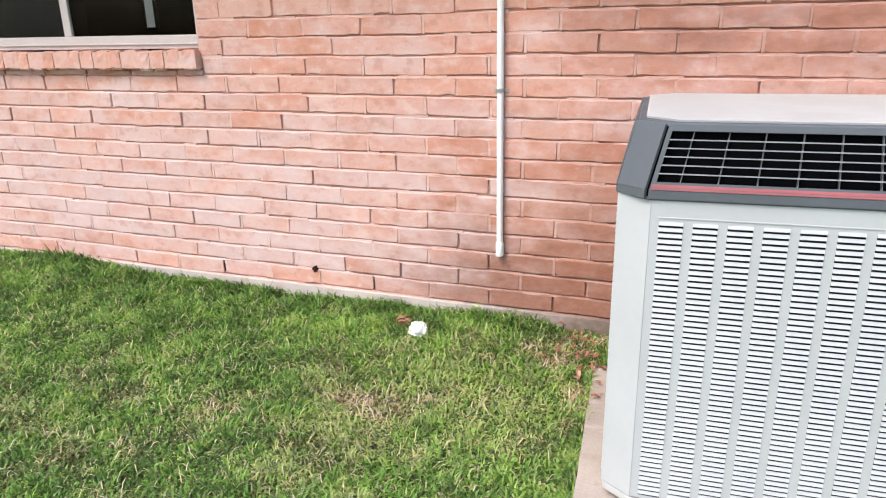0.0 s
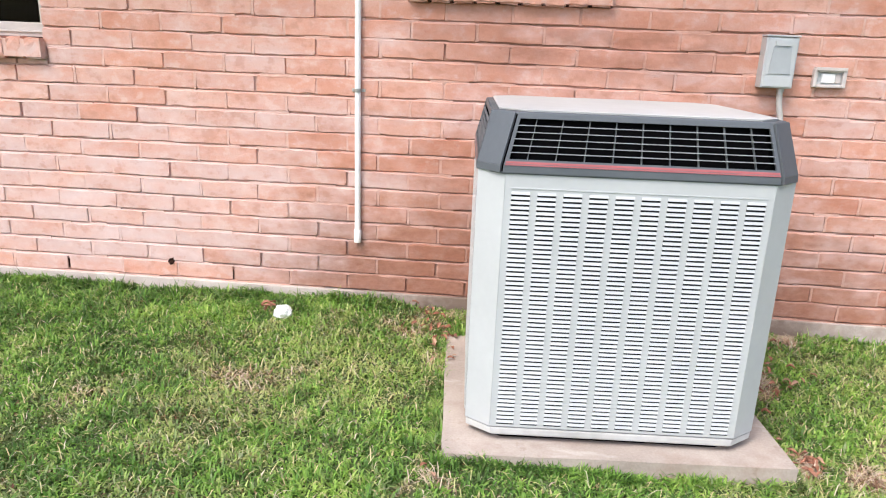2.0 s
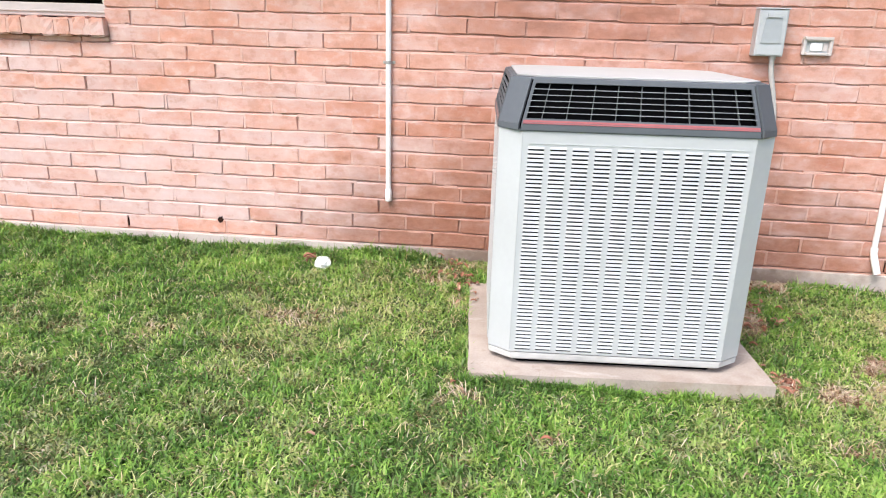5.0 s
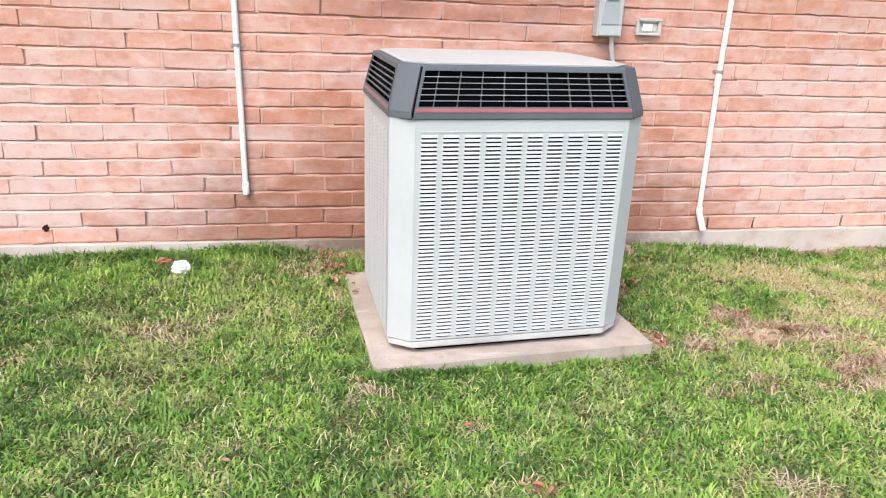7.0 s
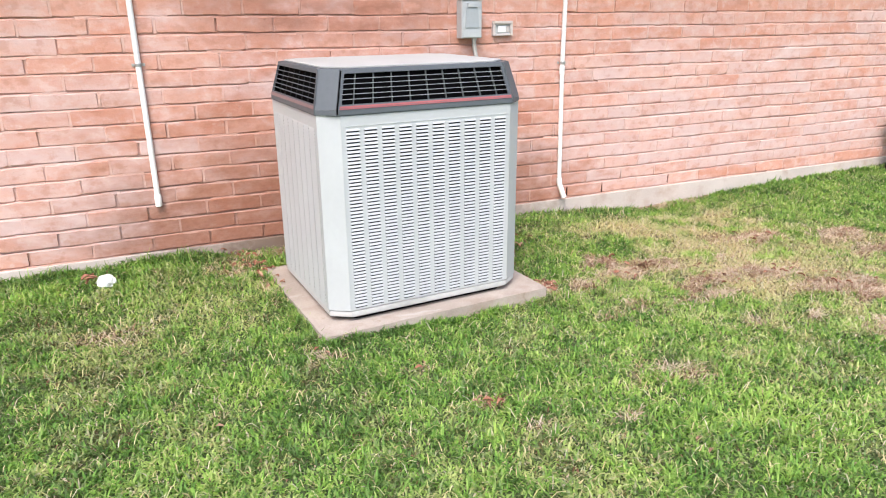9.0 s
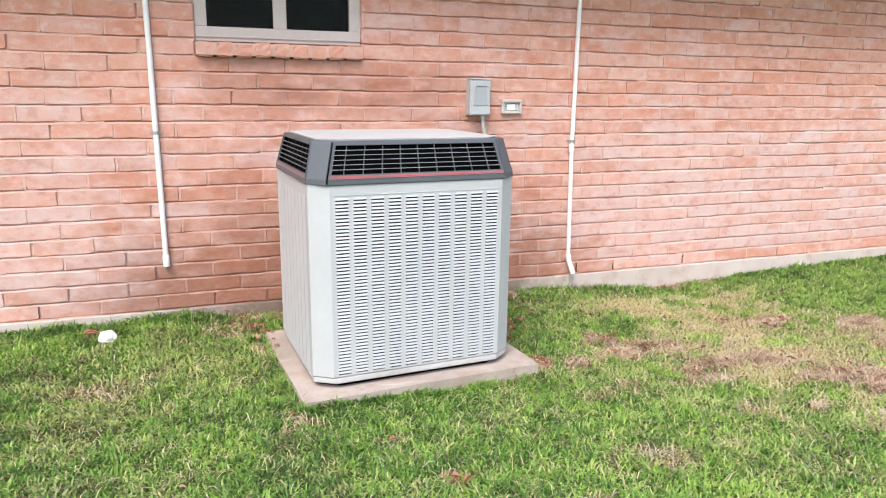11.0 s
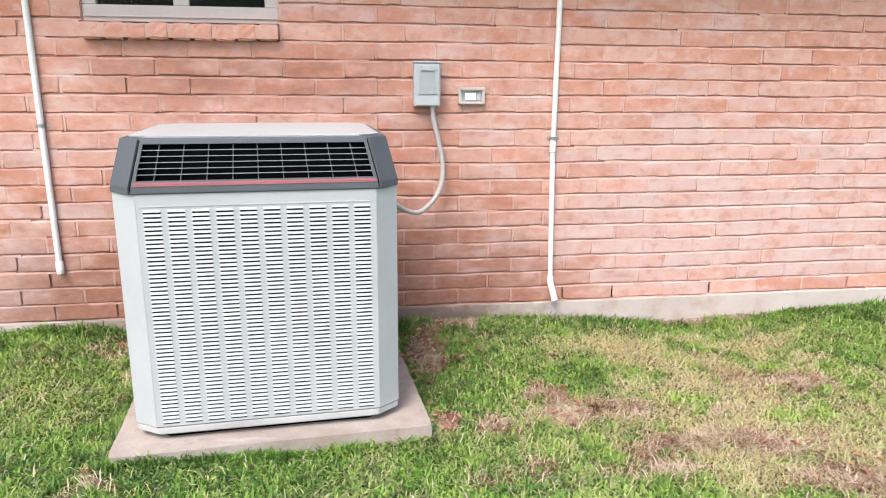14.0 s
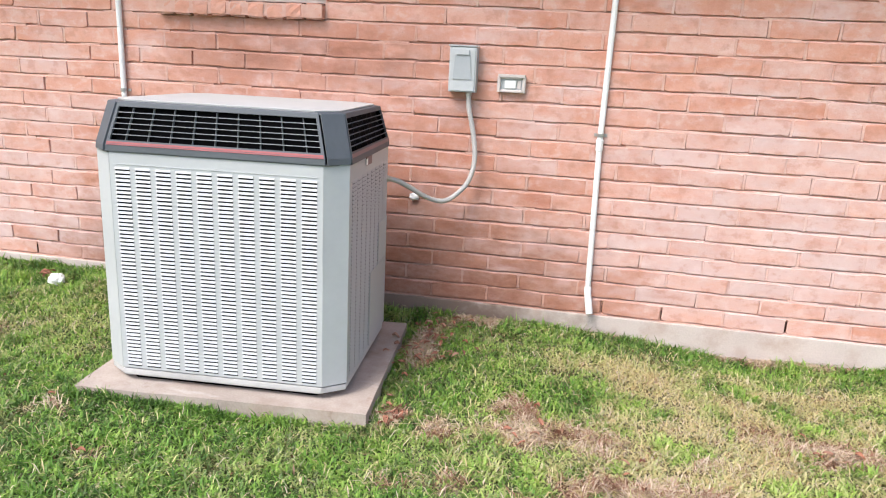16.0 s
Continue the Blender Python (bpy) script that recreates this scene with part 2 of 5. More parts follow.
def blade_material(name):
    """Blades take a tone (shade of green) and a dryness from the mesh."""
    m, t, b = material(name)
    tone, dry = node(t, "Attribute"), node(t, "Attribute")
    tone.attribute_name, dry.attribute_name = "tone", "dry"
    green = ramp(t, tone.outputs["Fac"], [(0.0, (0.076, 0.155, 0.036)), (0.35, (0.154, 0.312, 0.054)), (0.7, (0.262, 0.438, 0.076)), (1.0, (0.41, 0.56, 0.125))])
    straw = ramp(t, tone.outputs["Fac"], [(0.0, (0.20, 0.085, 0.055)), (0.10, (0.44, 0.25, 0.17)), (0.24, (0.80, 0.66, 0.55)), (0.34, (0.64, 0.485, 0.265)), (0.7, (0.72, 0.58, 0.345)), (1.0, (0.79, 0.69, 0.48))])
    c = mixed(t, dry.outputs["Fac"], green, straw)
    t.links.new(c, b.inputs["Base Color"])
    b.inputs["Roughness"].default_value = 0.55
    b.inputs["Specular IOR Level"].default_value = 0.3
    tr = node(t, "BsdfTranslucent")
    t.links.new(c, tr.inputs["Color"])
    mix = node(t, "MixShader")
    mix.inputs[0].default_value = 0.38
    t.links.new(b.outputs[0], mix.inputs[1])
    t.links.new(tr.outputs[0], mix.inputs[2])
    t.links.new(mix.outputs[0], t.nodes["Material Output"].inputs["Surface"])
    return m


def leaf_material():
    m, t, b = material("dead_leaf")
    rnd = node(t, "ObjectInfo").outputs["Random"]
    c = ramp(t, rnd, [(0.0, (0.30, 0.105, 0.06)), (0.4, (0.38, 0.15, 0.095)), (0.7, (0.20, 0.08, 0.055)), (1.0, (0.50, 0.32, 0.22))])
    c = mixed(t, 0.4, c, ramp(t, noise_of(t, 70.0), [(0.3, (0.2, 0.09, 0.05)), (0.7, (0.38, 0.19, 0.11))]))
    t.links.new(c, b.inputs["Base Color"])
    b.inputs["Roughness"].default_value = 0.75
    return m


def glass_material():
    m, t, b = material("window_glass")
    b.inputs["Base Color"].default_value = (0.7, 0.75, 0.75, 1)
    b.inputs["Roughness"].default_value = 0.0
    b.inputs["Transmission Weight"].default_value = 1.0
    b.inputs["IOR"].default_value = 1.12
    return m


M_BRICK, M_BRICKS = brick_material("brick_single", False), brick_material("brick_rest", True)
M_SILL = brick_material("sill_brick", False, 0.65)
M_MORTAR = mortar_material()
M_SLAB = concrete_material("slab_concrete", (0.47, 0.40, 0.365), (0.60, 0.52, 0.475), (0.34, 0.215, 0.16))
M_PAD = concrete_material("pad_concrete", (0.30, 0.245, 0.21), (0.47, 0.40, 0.35), (0.25, 0.165, 0.12))
M_SOIL, M_BLADE = soil_material(), blade_material("grass_blade")
M_LEAF = leaf_material()
M_CASE = plain("unit_paint", (0.462, 0.474, 0.482), 0.42, 0.0, 45.0, 0.05)
M_LID = plain("lid_paint", (0.445, 0.440, 0.432), 0.5, 0.0, 30.0, 0.10)
M_HOOD = plain("hood_plastic", (0.088, 0.097, 0.109), 0.55, 0.0, 60.0, 0.12)
M_BAR = plain("grille_bar", (0.235, 0.245, 0.255), 0.5, 0.0, 60.0, 0.12)
# near-black: shade of gaps, bore and hood inside put into the colour
M_DARK = plain("shade_black", (0.0025, 0.0025, 0.003), 0.9, 0.0, 30.0, 0.3, spec=0.05)
M_HOLE = plain("hole_dark", (0.028, 0.013, 0.009), 0.95, 0.0, 80.0, 0.4, 0.003, spec=0.1)
M_RIB = plain("grille_rib", (0.15, 0.157, 0.165), 0.5, 0.0, 60.0, 0.12)
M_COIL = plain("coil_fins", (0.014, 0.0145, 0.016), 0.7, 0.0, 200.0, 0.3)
M_BAND = plain("faded_band", (0.21, 0.13, 0.135), 0.5, 0.0, 60.0, 0.15)
M_STRIPE = plain("red_stripe", (0.37, 0.095, 0.10), 0.5, 0.0, 60.0, 0.15)
M_PVC = plain("white_pvc", (0.80, 0.79, 0.77), 0.4, 0.0, 30.0, 0.06)
M_ZINC = plain("zinc_strap", (0.45, 0.45, 0.44), 0.4, 0.8, 60.0, 0.15)
M_BOX = plain("box_steel", (0.455, 0.47, 0.475), 0.45, 0.1, 50.0, 0.08)
M_BOX_DARK = plain("box_inset", (0.37, 0.39, 0.405), 0.4, 0.1, 50.0, 0.08)
M_HOSE = plain("grey_hose", (0.44, 0.42, 0.40), 0.5, 0.0, 60.0, 0.1)
M_PLATE = plain("outlet_plate", (0.54, 0.485, 0.46), 0.4, 0.0, 60.0, 0.15)
M_WHITE = plain("white_plastic", (0.82, 0.82, 0.80), 0.35, 0.0, 60.0, 0.05)
M_INSERT = plain("insert_plastic", (0.74, 0.73, 0.72), 0.4, 0.0, 60.0, 0.08)
M_PAN = plain("pan_paint", (0.49, 0.485, 0.475), 0.5, 0.0, 35.0, 0.18)
M_FRAME = plain("window_frame", (0.52, 0.45, 0.42), 0.5, 0.0, 40.0, 0.08)
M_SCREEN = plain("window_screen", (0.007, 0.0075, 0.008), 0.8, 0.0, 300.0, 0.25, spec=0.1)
M_SOFFIT = plain("soffit_paint", (0.62, 0.57, 0.50), 0.6, 0.0, 20.0, 0.08)
# near-black: darkness of the unlit rooms put into the colour
M_ROOM = plain("room_dark", (0.025, 0.023, 0.022), 0.9, 0.0, 20.0, 0.1)
M_ROOF = plain("roof_shingle", (0.13, 0.115, 0.10), 0.95, 0.0, 30.0, 0.3, 0.004)
M_WOOD = plain("dark_wood", (0.018, 0.008, 0.006), 0.55, 0.0, 50.0, 0.3, 0.001)
M_SEAM = plain("seam_black", (0.004, 0.004, 0.004), 0.9, spec=0.1)
M_PAPER = plain("white_wad", (0.74, 0.74, 0.73), 0.8, 0.0, 90.0, 0.05, 0.004)


# ---- mesh helpers ----
def quad_box(bm, corners, depth_vec):
    """A box from four corners of a face and the vector through its thickness."""
    a = [bm.verts.new(c) for c in corners]
    b = [bm.verts.new(Vector(c) + depth_vec) for c in corners]
    bm.faces.new(a)
    bm.faces.new(b[::-1])
    for i in range(4):
        j = (i + 1) % 4
        bm.faces.new((a[j], a[i], b[i], b[j]))


def box(bm, x0, x1, y0, y1, z0, z1):
    quad_box(bm, [(x0, y0, z0), (x1, y0, z0), (x1, y0, z1), (x0, y0, z1)], Vector((0, y1 - y0, 0)))


class Face:
    """A four-cornered face with u across, v up, and boxes laid on it."""

    def __init__(self, p00, p10, p11, p01):
        self.p = [Vector(q) for q in (p00, p10, p11, p01)]
        self.n = (self.p[1] - self.p[0]).cross(self.p[3] - self.p[0]).normalized()
        self.w = (self.p[1] - self.p[0]).length
        self.h = (self.p[3] - self.p[0]).length

    def at(self, u, v, off=0.0):
        a = self.p[0].lerp(self.p[1], u)
        b = self.p[3].lerp(self.p[2], u)
        return a.lerp(b, v) + self.n * off

    def block(self, bm, u0, u1, v0, v1, o0, o1):
        quad_box(bm, [self.at(u0, v0, o1), self.at(u1, v0, o1), self.at(u1, v1, o1), self.at(u0, v1, o1)], self.n * (o0 - o1))

    def slat(self, bm, u0, u1, v0, v1, low, high, thick):
        """A louvre: low and high are its offsets at the lower and the upper edge."""
        quad_box(bm, [self.at(u0, v0, low), self.at(u1, v0, low), self.at(u1, v1, high), self.at(u0, v1, high)], self.n * -thick)


def finish(bm, name, mat, bevel=0.0, smooth=False):
    bmesh.ops.recalc_face_normals(bm, faces=bm.faces)
    if bevel:
        bmesh.ops.bevel(bm, geom=bm.edges[:], offset=bevel, segments=2, affect="EDGES", profile=0.6)
    me = bpy.data.meshes.new(name)
    bm.to_mesh(me)
    bm.free()
    me.materials.append(mat)
    if smooth:
        for p in me.polygons:
            p.use_smooth = True
        me.set_sharp_from_angle(angle=radians(42))
    return me


def part(name, bm, mat, parent=None, label="", bevel=0.0, smooth=False):
    ob = new(name, finish(bm, name, mat, bevel, smooth))
    ob.parent = parent
    return tagged(ob, label)


def thing(name, label, category, m=None, group="", kind=""):
    ob = new(name)
    ob.empty_display_size = 0.1
    if m is not None:
        ob.matrix_world = m
    return tagged(ob, label, category, group, kind)


def tube(bm, pts, radius, sides=14, caps=True):
    """A round tube along points; radius is a number or one per point."""
    pts = [Vector(p) for p in pts]
    radii = radius if isinstance(radius, (list, tuple)) else [radius] * len(pts)
    rings, side = [], None
    for i, p in enumerate(pts):
        d = (pts[min(i + 1, len(pts) - 1)] - pts[max(i - 1, 0)]).normalized()
        if side is None:
            side = d.orthogonal().normalized()
        side = (side - d * side.dot(d)).normalized()
        up = d.cross(side)
        rings.append([bm.verts.new(p + (side * math.cos(a) + up * math.sin(a)) * radii[i])
                      for a in (2 * math.pi * k / sides for k in range(sides))])
    for r, s in zip(rings, rings[1:]):
        for k in range(sides):
            bm.faces.new((r[k], r[(k + 1) % sides], s[(k + 1) % sides], s[k]))
    if caps:
        bm.faces.new(rings[0][::-1])
        bm.faces.new(rings[-1])


def curve_points(ctrl, n=40):
    """Catmull-Rom through control points."""
    c = [Vector(p) for p in ctrl]
    c = [c[0] * 2 - c[1]] + c + [c[-1] * 2 - c[-2]]
    out = []
    per = max(2, n // (len(c) - 3))
    for i in range(1, len(c) - 2):
        for k in range(per):
            t = k / per
            a, b, d, e = c[i - 1], c[i], c[i + 1], c[i + 2]
            out.append(0.5 * ((2 * b) + (d - a) * t + (2 * a - 5 * b + 4 * d - e) * t * t + (3 * b - a - 3 * d + e) * t ** 3))
    out.append(c[-2])
    return out


# ---- ground ----
def build_ground():
    def steps(lo, hi, fine, far):
        inner = list(np.arange(lo, hi + 1e-6, fine))
        outer = [2, 5, 12, 30, 80, far]
        return [lo - o for o in outer[::-1]] + inner + [hi + o for o in outer]
    xs, ys = steps(-5, 7, 0.04, 250), steps(-2, 2.6, 0.04, 250)
    gx, gy = (g.ravel() for g in np.meshgrid(np.array(xs), np.array(ys)))
    verts = np.stack([gx, gy, lawn_heights(gx, gy)], 1).tolist()
    n = len(xs)
    faces = [(j * n + i, j * n + i + 1, (j + 1) * n + i + 1, (j + 1) * n + i) for j in range(len(ys) - 1) for i in range(n - 1)]
    me = bpy.data.meshes.new("ground")
    me.from_pydata(verts, [], faces)
    me.materials.append(M_SOIL)
    for p in me.polygons:
        p.use_smooth = True
    v = np.array(verts)
    att = me.attributes.new("dry", "FLOAT", "POINT")
    att.data.foreach_set("value", np.clip(worn(v[:, 0], v[:, 1]) * 1.3 + 0.25 * dry_zone(v[:, 0], v[:, 1]), 0, 1).astype(np.float32))
    edge = np.maximum(np.maximum(-3.3 - v[:, 0], v[:, 0] - 5.5), 0.25 - v[:, 1])
    far = me.attributes.new("far", "FLOAT", "POINT")
    far.data.foreach_set("value", np.clip(edge / 0.3 + 0.5 * (smooth_noise(v[:, 0], v[:, 1], 4, 81) - 0.5), 0, 1).astype(np.float32))
    tagged(new("ground", me), "brown soil under a mown lawn by the house", "ground", kind="structure")


# ---- house wall, slab, eave ----
def course_gaps(zm):
    """Stretches of a course that windows and sills take up."""
    gaps = []
    for (x0, x1, za, zb), (sx0, sx1, sa, sb) in ((WIN_A, SILL_A), (WIN_B, SILL_B)):
        if za - 0.02 < zm < zb:
            gaps.append((x0, x1))
        elif sa - 0.012 < zm <= za - 0.02:
            gaps.append((sx0, sx1))
    return gaps


def free_spans(x0, x1, gaps):
    pieces = [(x0, x1)]
    for g0, g1 in gaps:
        nxt = []
        for a, b in pieces:
            if b <= g0 or a >= g1:
                nxt.append((a, b))
            else:
                nxt += [p for p in ((a, g0), (g1, b)) if p[1] - p[0] > 0.004]
        pieces = nxt
    return pieces


def course_wave(x, z):
    """The courses are laid a little unevenly."""
    return 0.0042 * noise.noise(Vector((x * 1.5, z * 3.0, 2.0))) + 0.0022 * noise.noise(Vector((x * 4.5, z * 9.0, 7.0)))


WEEPS = ((-1.947, 0.166), (-1.176, 0.163), (-0.405, 0.163), (1.680, 0.167), (1.937, 0.160), (2.452, 0.166), (3.223, 0.167))


def head_shift(course, k):
    """Head joints stray a little from the even bond."""
    return 0.0 if course == 0 else 0.007 * noise.noise(Vector((course * 3.7, k * 2.3, 11.0)))


def build_joints(wall):
    """Weathered bed joints, raked back under each brick, and nearly flush head joints."""
    rnd = random.Random(9)
    verts, faces = [], []

    def strip(x0, x1, z0, z1, y_low, y_high):
        o = len(verts)
        for x, y, z in ((x0, y_low, z0), (x1, y_low, z0), (x1, y_high, z1), (x0, y_high, z1)):
            verts.append((x, y, z))
            verts.append((x, MORTAR_Y + 0.004, z))
        a, b, c, d = o, o + 2, o + 4, o + 6
        faces.append((a, b, c, d))
        faces.append((d, c, c + 1, d + 1))
        faces.append((b, a, a + 1, b + 1))
        faces.append((c, b, b + 1, c + 1))
        faces.append((a, d, d + 1, a + 1))
    courses = int((SOFFIT_Z - Z0) / COURSE) + 1
    for i in range(courses):
        z = Z0 + COURSE * i
        lower = course_gaps(z - COURSE / 2) if i else []
        upper = course_gaps(z + COURSE / 2)
        x = WALL_X[0]
        while x < WALL_X[1]:
            step = rnd.uniform(0.05, 0.16)
            for a, b in free_spans(x, min(x + step, WALL_X[1]), lower + upper):
                u = course_wave((a + b) / 2, z)
                full = rnd.random() < 0.18
                top, deep = (rnd.uniform(0.30, 0.52), rnd.uniform(0.002, 0.0045)) if full else (rnd.uniform(-0.28, 0.22), rnd.uniform(0.004, 0.009))
                strip(a, b, u + z - JOINT * 1.0, u + z + JOINT * top, WALL_Y + rnd.uniform(0.0010, 0.0030), WALL_Y + deep)
            x += step
        x, step = BOND[i % 2]
        for k in range(math.ceil((WALL_X[0] - x) / step), math.floor((WALL_X[1] - x) / step) + 1):
            at = x + k * step + head_shift(i, k)
            kind = rnd.random() + (0.16 if at < 0.3 else -0.06)
            half = JOINT * (0.55 if kind < 0.72 else 0.7)
            for a, b in free_spans(at - half, at + half, upper):
                if i == 0 and min(abs(w[0] - (a + b) / 2) for w in WEEPS) < 0.03:
                    continue           # weep joints stay open
                y = WALL_Y + (rnd.uniform(0.0004, 0.0018) if kind < 0.72 else rnd.uniform(0.003, 0.006) if kind < 0.98 else rnd.uniform(0.008, 0.012))
                u = course_wave((a + b) / 2, z + COURSE / 2)
                strip(a, b, u + z + JOINT * 0.5, u + z + COURSE - JOINT * 0.3, y, y + 0.0008)
    me = bpy.data.meshes.new("mortar_joints")
    me.from_pydata(verts, [], faces)
    me.materials.append(M_MORTAR)
    ob = new("mortar_joints", me)
    ob.parent = wall
    tagged(ob, "weathered pinkish mortar joints", kind="stuff")


def build_house():
    wall = thing("wall_front", "pinkish red brick house wall with pale bloom low down", "wall", kind="structure")
    bm = bmesh.new()
    xa0, xa1, _, za1 = WIN_A
    xb0, xb1, _, zb1 = WIN_B
    top, y0, y1 = SOFFIT_Z + 0.25, MORTAR_Y, 2.80
    zs = SILL_A[2]
    sb = SILL_B[2]
    box(bm, WALL_X[0], xa0, y0, y1, Z0, top)
    box(bm, xa0, xa1, y0, y1, Z0, zs)
    box(bm, xa0, xa1, y0, y1, za1, top)
    box(bm, xa1, xb0, y0, y1, Z0, top)
    box(bm, xb0, xb1, y0, y1, Z0, sb)
    box(bm, xb0, xb1, y0, y1, zb1, top)
    box(bm, xb1, WALL_X[1], y0, y1, Z0, top)
    part("mortar_bed", bm, M_MORTAR, wall, "sandy pinkish mortar")
    build_joints(wall)
    bm = bmesh.new()
    box(bm, WALL_X[0], WALL_X[1], 2.557, 2.80, -0.35, Z0 - 0.003)
    slab = part("foundation_slab", bm, M_SLAB, None, bevel=0.004)
    tagged(slab, "pale stained concrete slab edge under the brick wall", "foundation", kind="structure")
    bm = bmesh.new()
    box(bm, WALL_X[0], WALL_X[1], 2.11, 2.574, SOFFIT_Z, SOFFIT_Z + 0.02)
    tagged(part("soffit", bm, M_SOFFIT), "painted beige soffit under the eave", "soffit", kind="structure")
    bm = bmesh.new()
    box(bm, WALL_X[0], WALL_X[1], 2.085, 2.108, SOFFIT_Z - 0.02, SOFFIT_Z + 0.14)
    tagged(part("fascia_trim", bm, M_SOFFIT), "painted beige fascia board along the eave", "trim", kind="structure")
    bm = bmesh.new()
    ridge, run = SOFFIT_Z + 2.0, 5.0
    quad_box(bm, [(WALL_X[0], 2.06, SOFFIT_Z + 0.145), (WALL_X[1], 2.06, SOFFIT_Z + 0.145), (WALL_X[1], 1.88 + run, ridge), (WALL_X[0], 1.88 + run, ridge)], Vector((0, 0, 0.04)))
    quad_box(bm, [(WALL_X[0], 1.88 + 2 * run, SOFFIT_Z + 0.145), (WALL_X[1], 1.88 + 2 * run, SOFFIT_Z + 0.145), (WALL_X[1], 1.885 + run, ridge), (WALL_X[0], 1.885 + run, ridge)], Vector((0, 0, 0.04)))
    tagged(part("roof", bm, M_ROOF), "low-pitched grey-brown shingle roof over the house", "roof", kind="structure")
    # unseen walls, floor and ceiling, added to close the rooms and keep them dark
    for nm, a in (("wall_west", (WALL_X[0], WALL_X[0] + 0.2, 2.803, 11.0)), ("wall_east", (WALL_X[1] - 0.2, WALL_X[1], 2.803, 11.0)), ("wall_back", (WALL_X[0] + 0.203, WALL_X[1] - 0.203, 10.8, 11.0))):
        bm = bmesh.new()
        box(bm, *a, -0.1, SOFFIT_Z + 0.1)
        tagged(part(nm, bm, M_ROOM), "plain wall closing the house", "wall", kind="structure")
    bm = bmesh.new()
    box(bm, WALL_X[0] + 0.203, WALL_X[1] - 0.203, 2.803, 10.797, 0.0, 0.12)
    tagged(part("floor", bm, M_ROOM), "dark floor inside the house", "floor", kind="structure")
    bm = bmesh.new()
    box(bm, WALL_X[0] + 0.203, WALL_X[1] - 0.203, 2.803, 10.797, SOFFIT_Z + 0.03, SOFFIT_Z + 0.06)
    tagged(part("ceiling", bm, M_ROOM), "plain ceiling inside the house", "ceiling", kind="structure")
    return wall


WALL = build_house()


def build_window(name, opening, mullion, glass_z, jamb, label):
    """Sliding window: frame, two panes, dark screens behind the glass."""
    x0, x1, z0, z1 = opening
    win = thing(name, label, "window", pose((x0 + x1) / 2, 2.60, z0), kind="structure")
    m0, m1 = mullion
    ox, oz = (x0 + x1) / 2, z0
    y0, y1 = -0.018, 0.05

    def local(bm, a, b, c, d, ya=y0, yb=y1):
        box(bm, a - ox, b - ox, ya, yb, c - oz, d - oz)
    for nm, a in (("bottom_rail", (x0, x1, z0, glass_z)), ("top_rail", (x0, x1, z1 - 0.05, z1)), ("jamb", (x0, x0 + jamb, glass_z, z1 - 0.05)),
                  ("jamb", (x1 - jamb, x1, glass_z, z1 - 0.05)), ("meeting_rail", (m0, m1, glass_z, z1 - 0.05))):
        bm = bmesh.new()
        local(bm, *a, y0, 0.0 if nm == "meeting_rail" else y1)
        part(nm, bm, M_FRAME, win, bevel=0.004)
    bm = bmesh.new()
    local(bm, x0 + 0.002, x1 - 0.002, z0 + 0.018, z0 + 0.024, y0 - 0.008, y0 - 0.001)
    part("drip_lip", bm, M_FRAME, win, bevel=0.002)
    for a, b in ((x0 + jamb, m0), (m1, x1 - jamb)):
        bm = bmesh.new()
        local(bm, a + 0.001, b - 0.001, glass_z + 0.001, z1 - 0.051, -0.008, -0.003)
        pane = part("pane", bm, M_GLASS, win, "dark reflecting window glass")
        pane.visible_shadow = False
        if name == "window_1" and a == m1:
            continue                   # this pane looks straight into the dark room
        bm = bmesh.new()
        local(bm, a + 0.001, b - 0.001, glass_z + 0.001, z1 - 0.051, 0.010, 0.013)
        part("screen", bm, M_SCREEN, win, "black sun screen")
    return win


M_GLASS = glass_material()
build_window("window_1", WIN_A, (-2.700, -2.655), 1.205, 0.014, "aluminium sliding window with dark panes above a brick sill")


def glowing(name, colour, strength):
    m, t, b = material(name)
    b.inputs["Base Color"].default_value = colour + (1,)
    b.inputs["Emission Color"].default_value = colour + (1,)
    b.inputs["Emission Strength"].default_value = strength
    return m


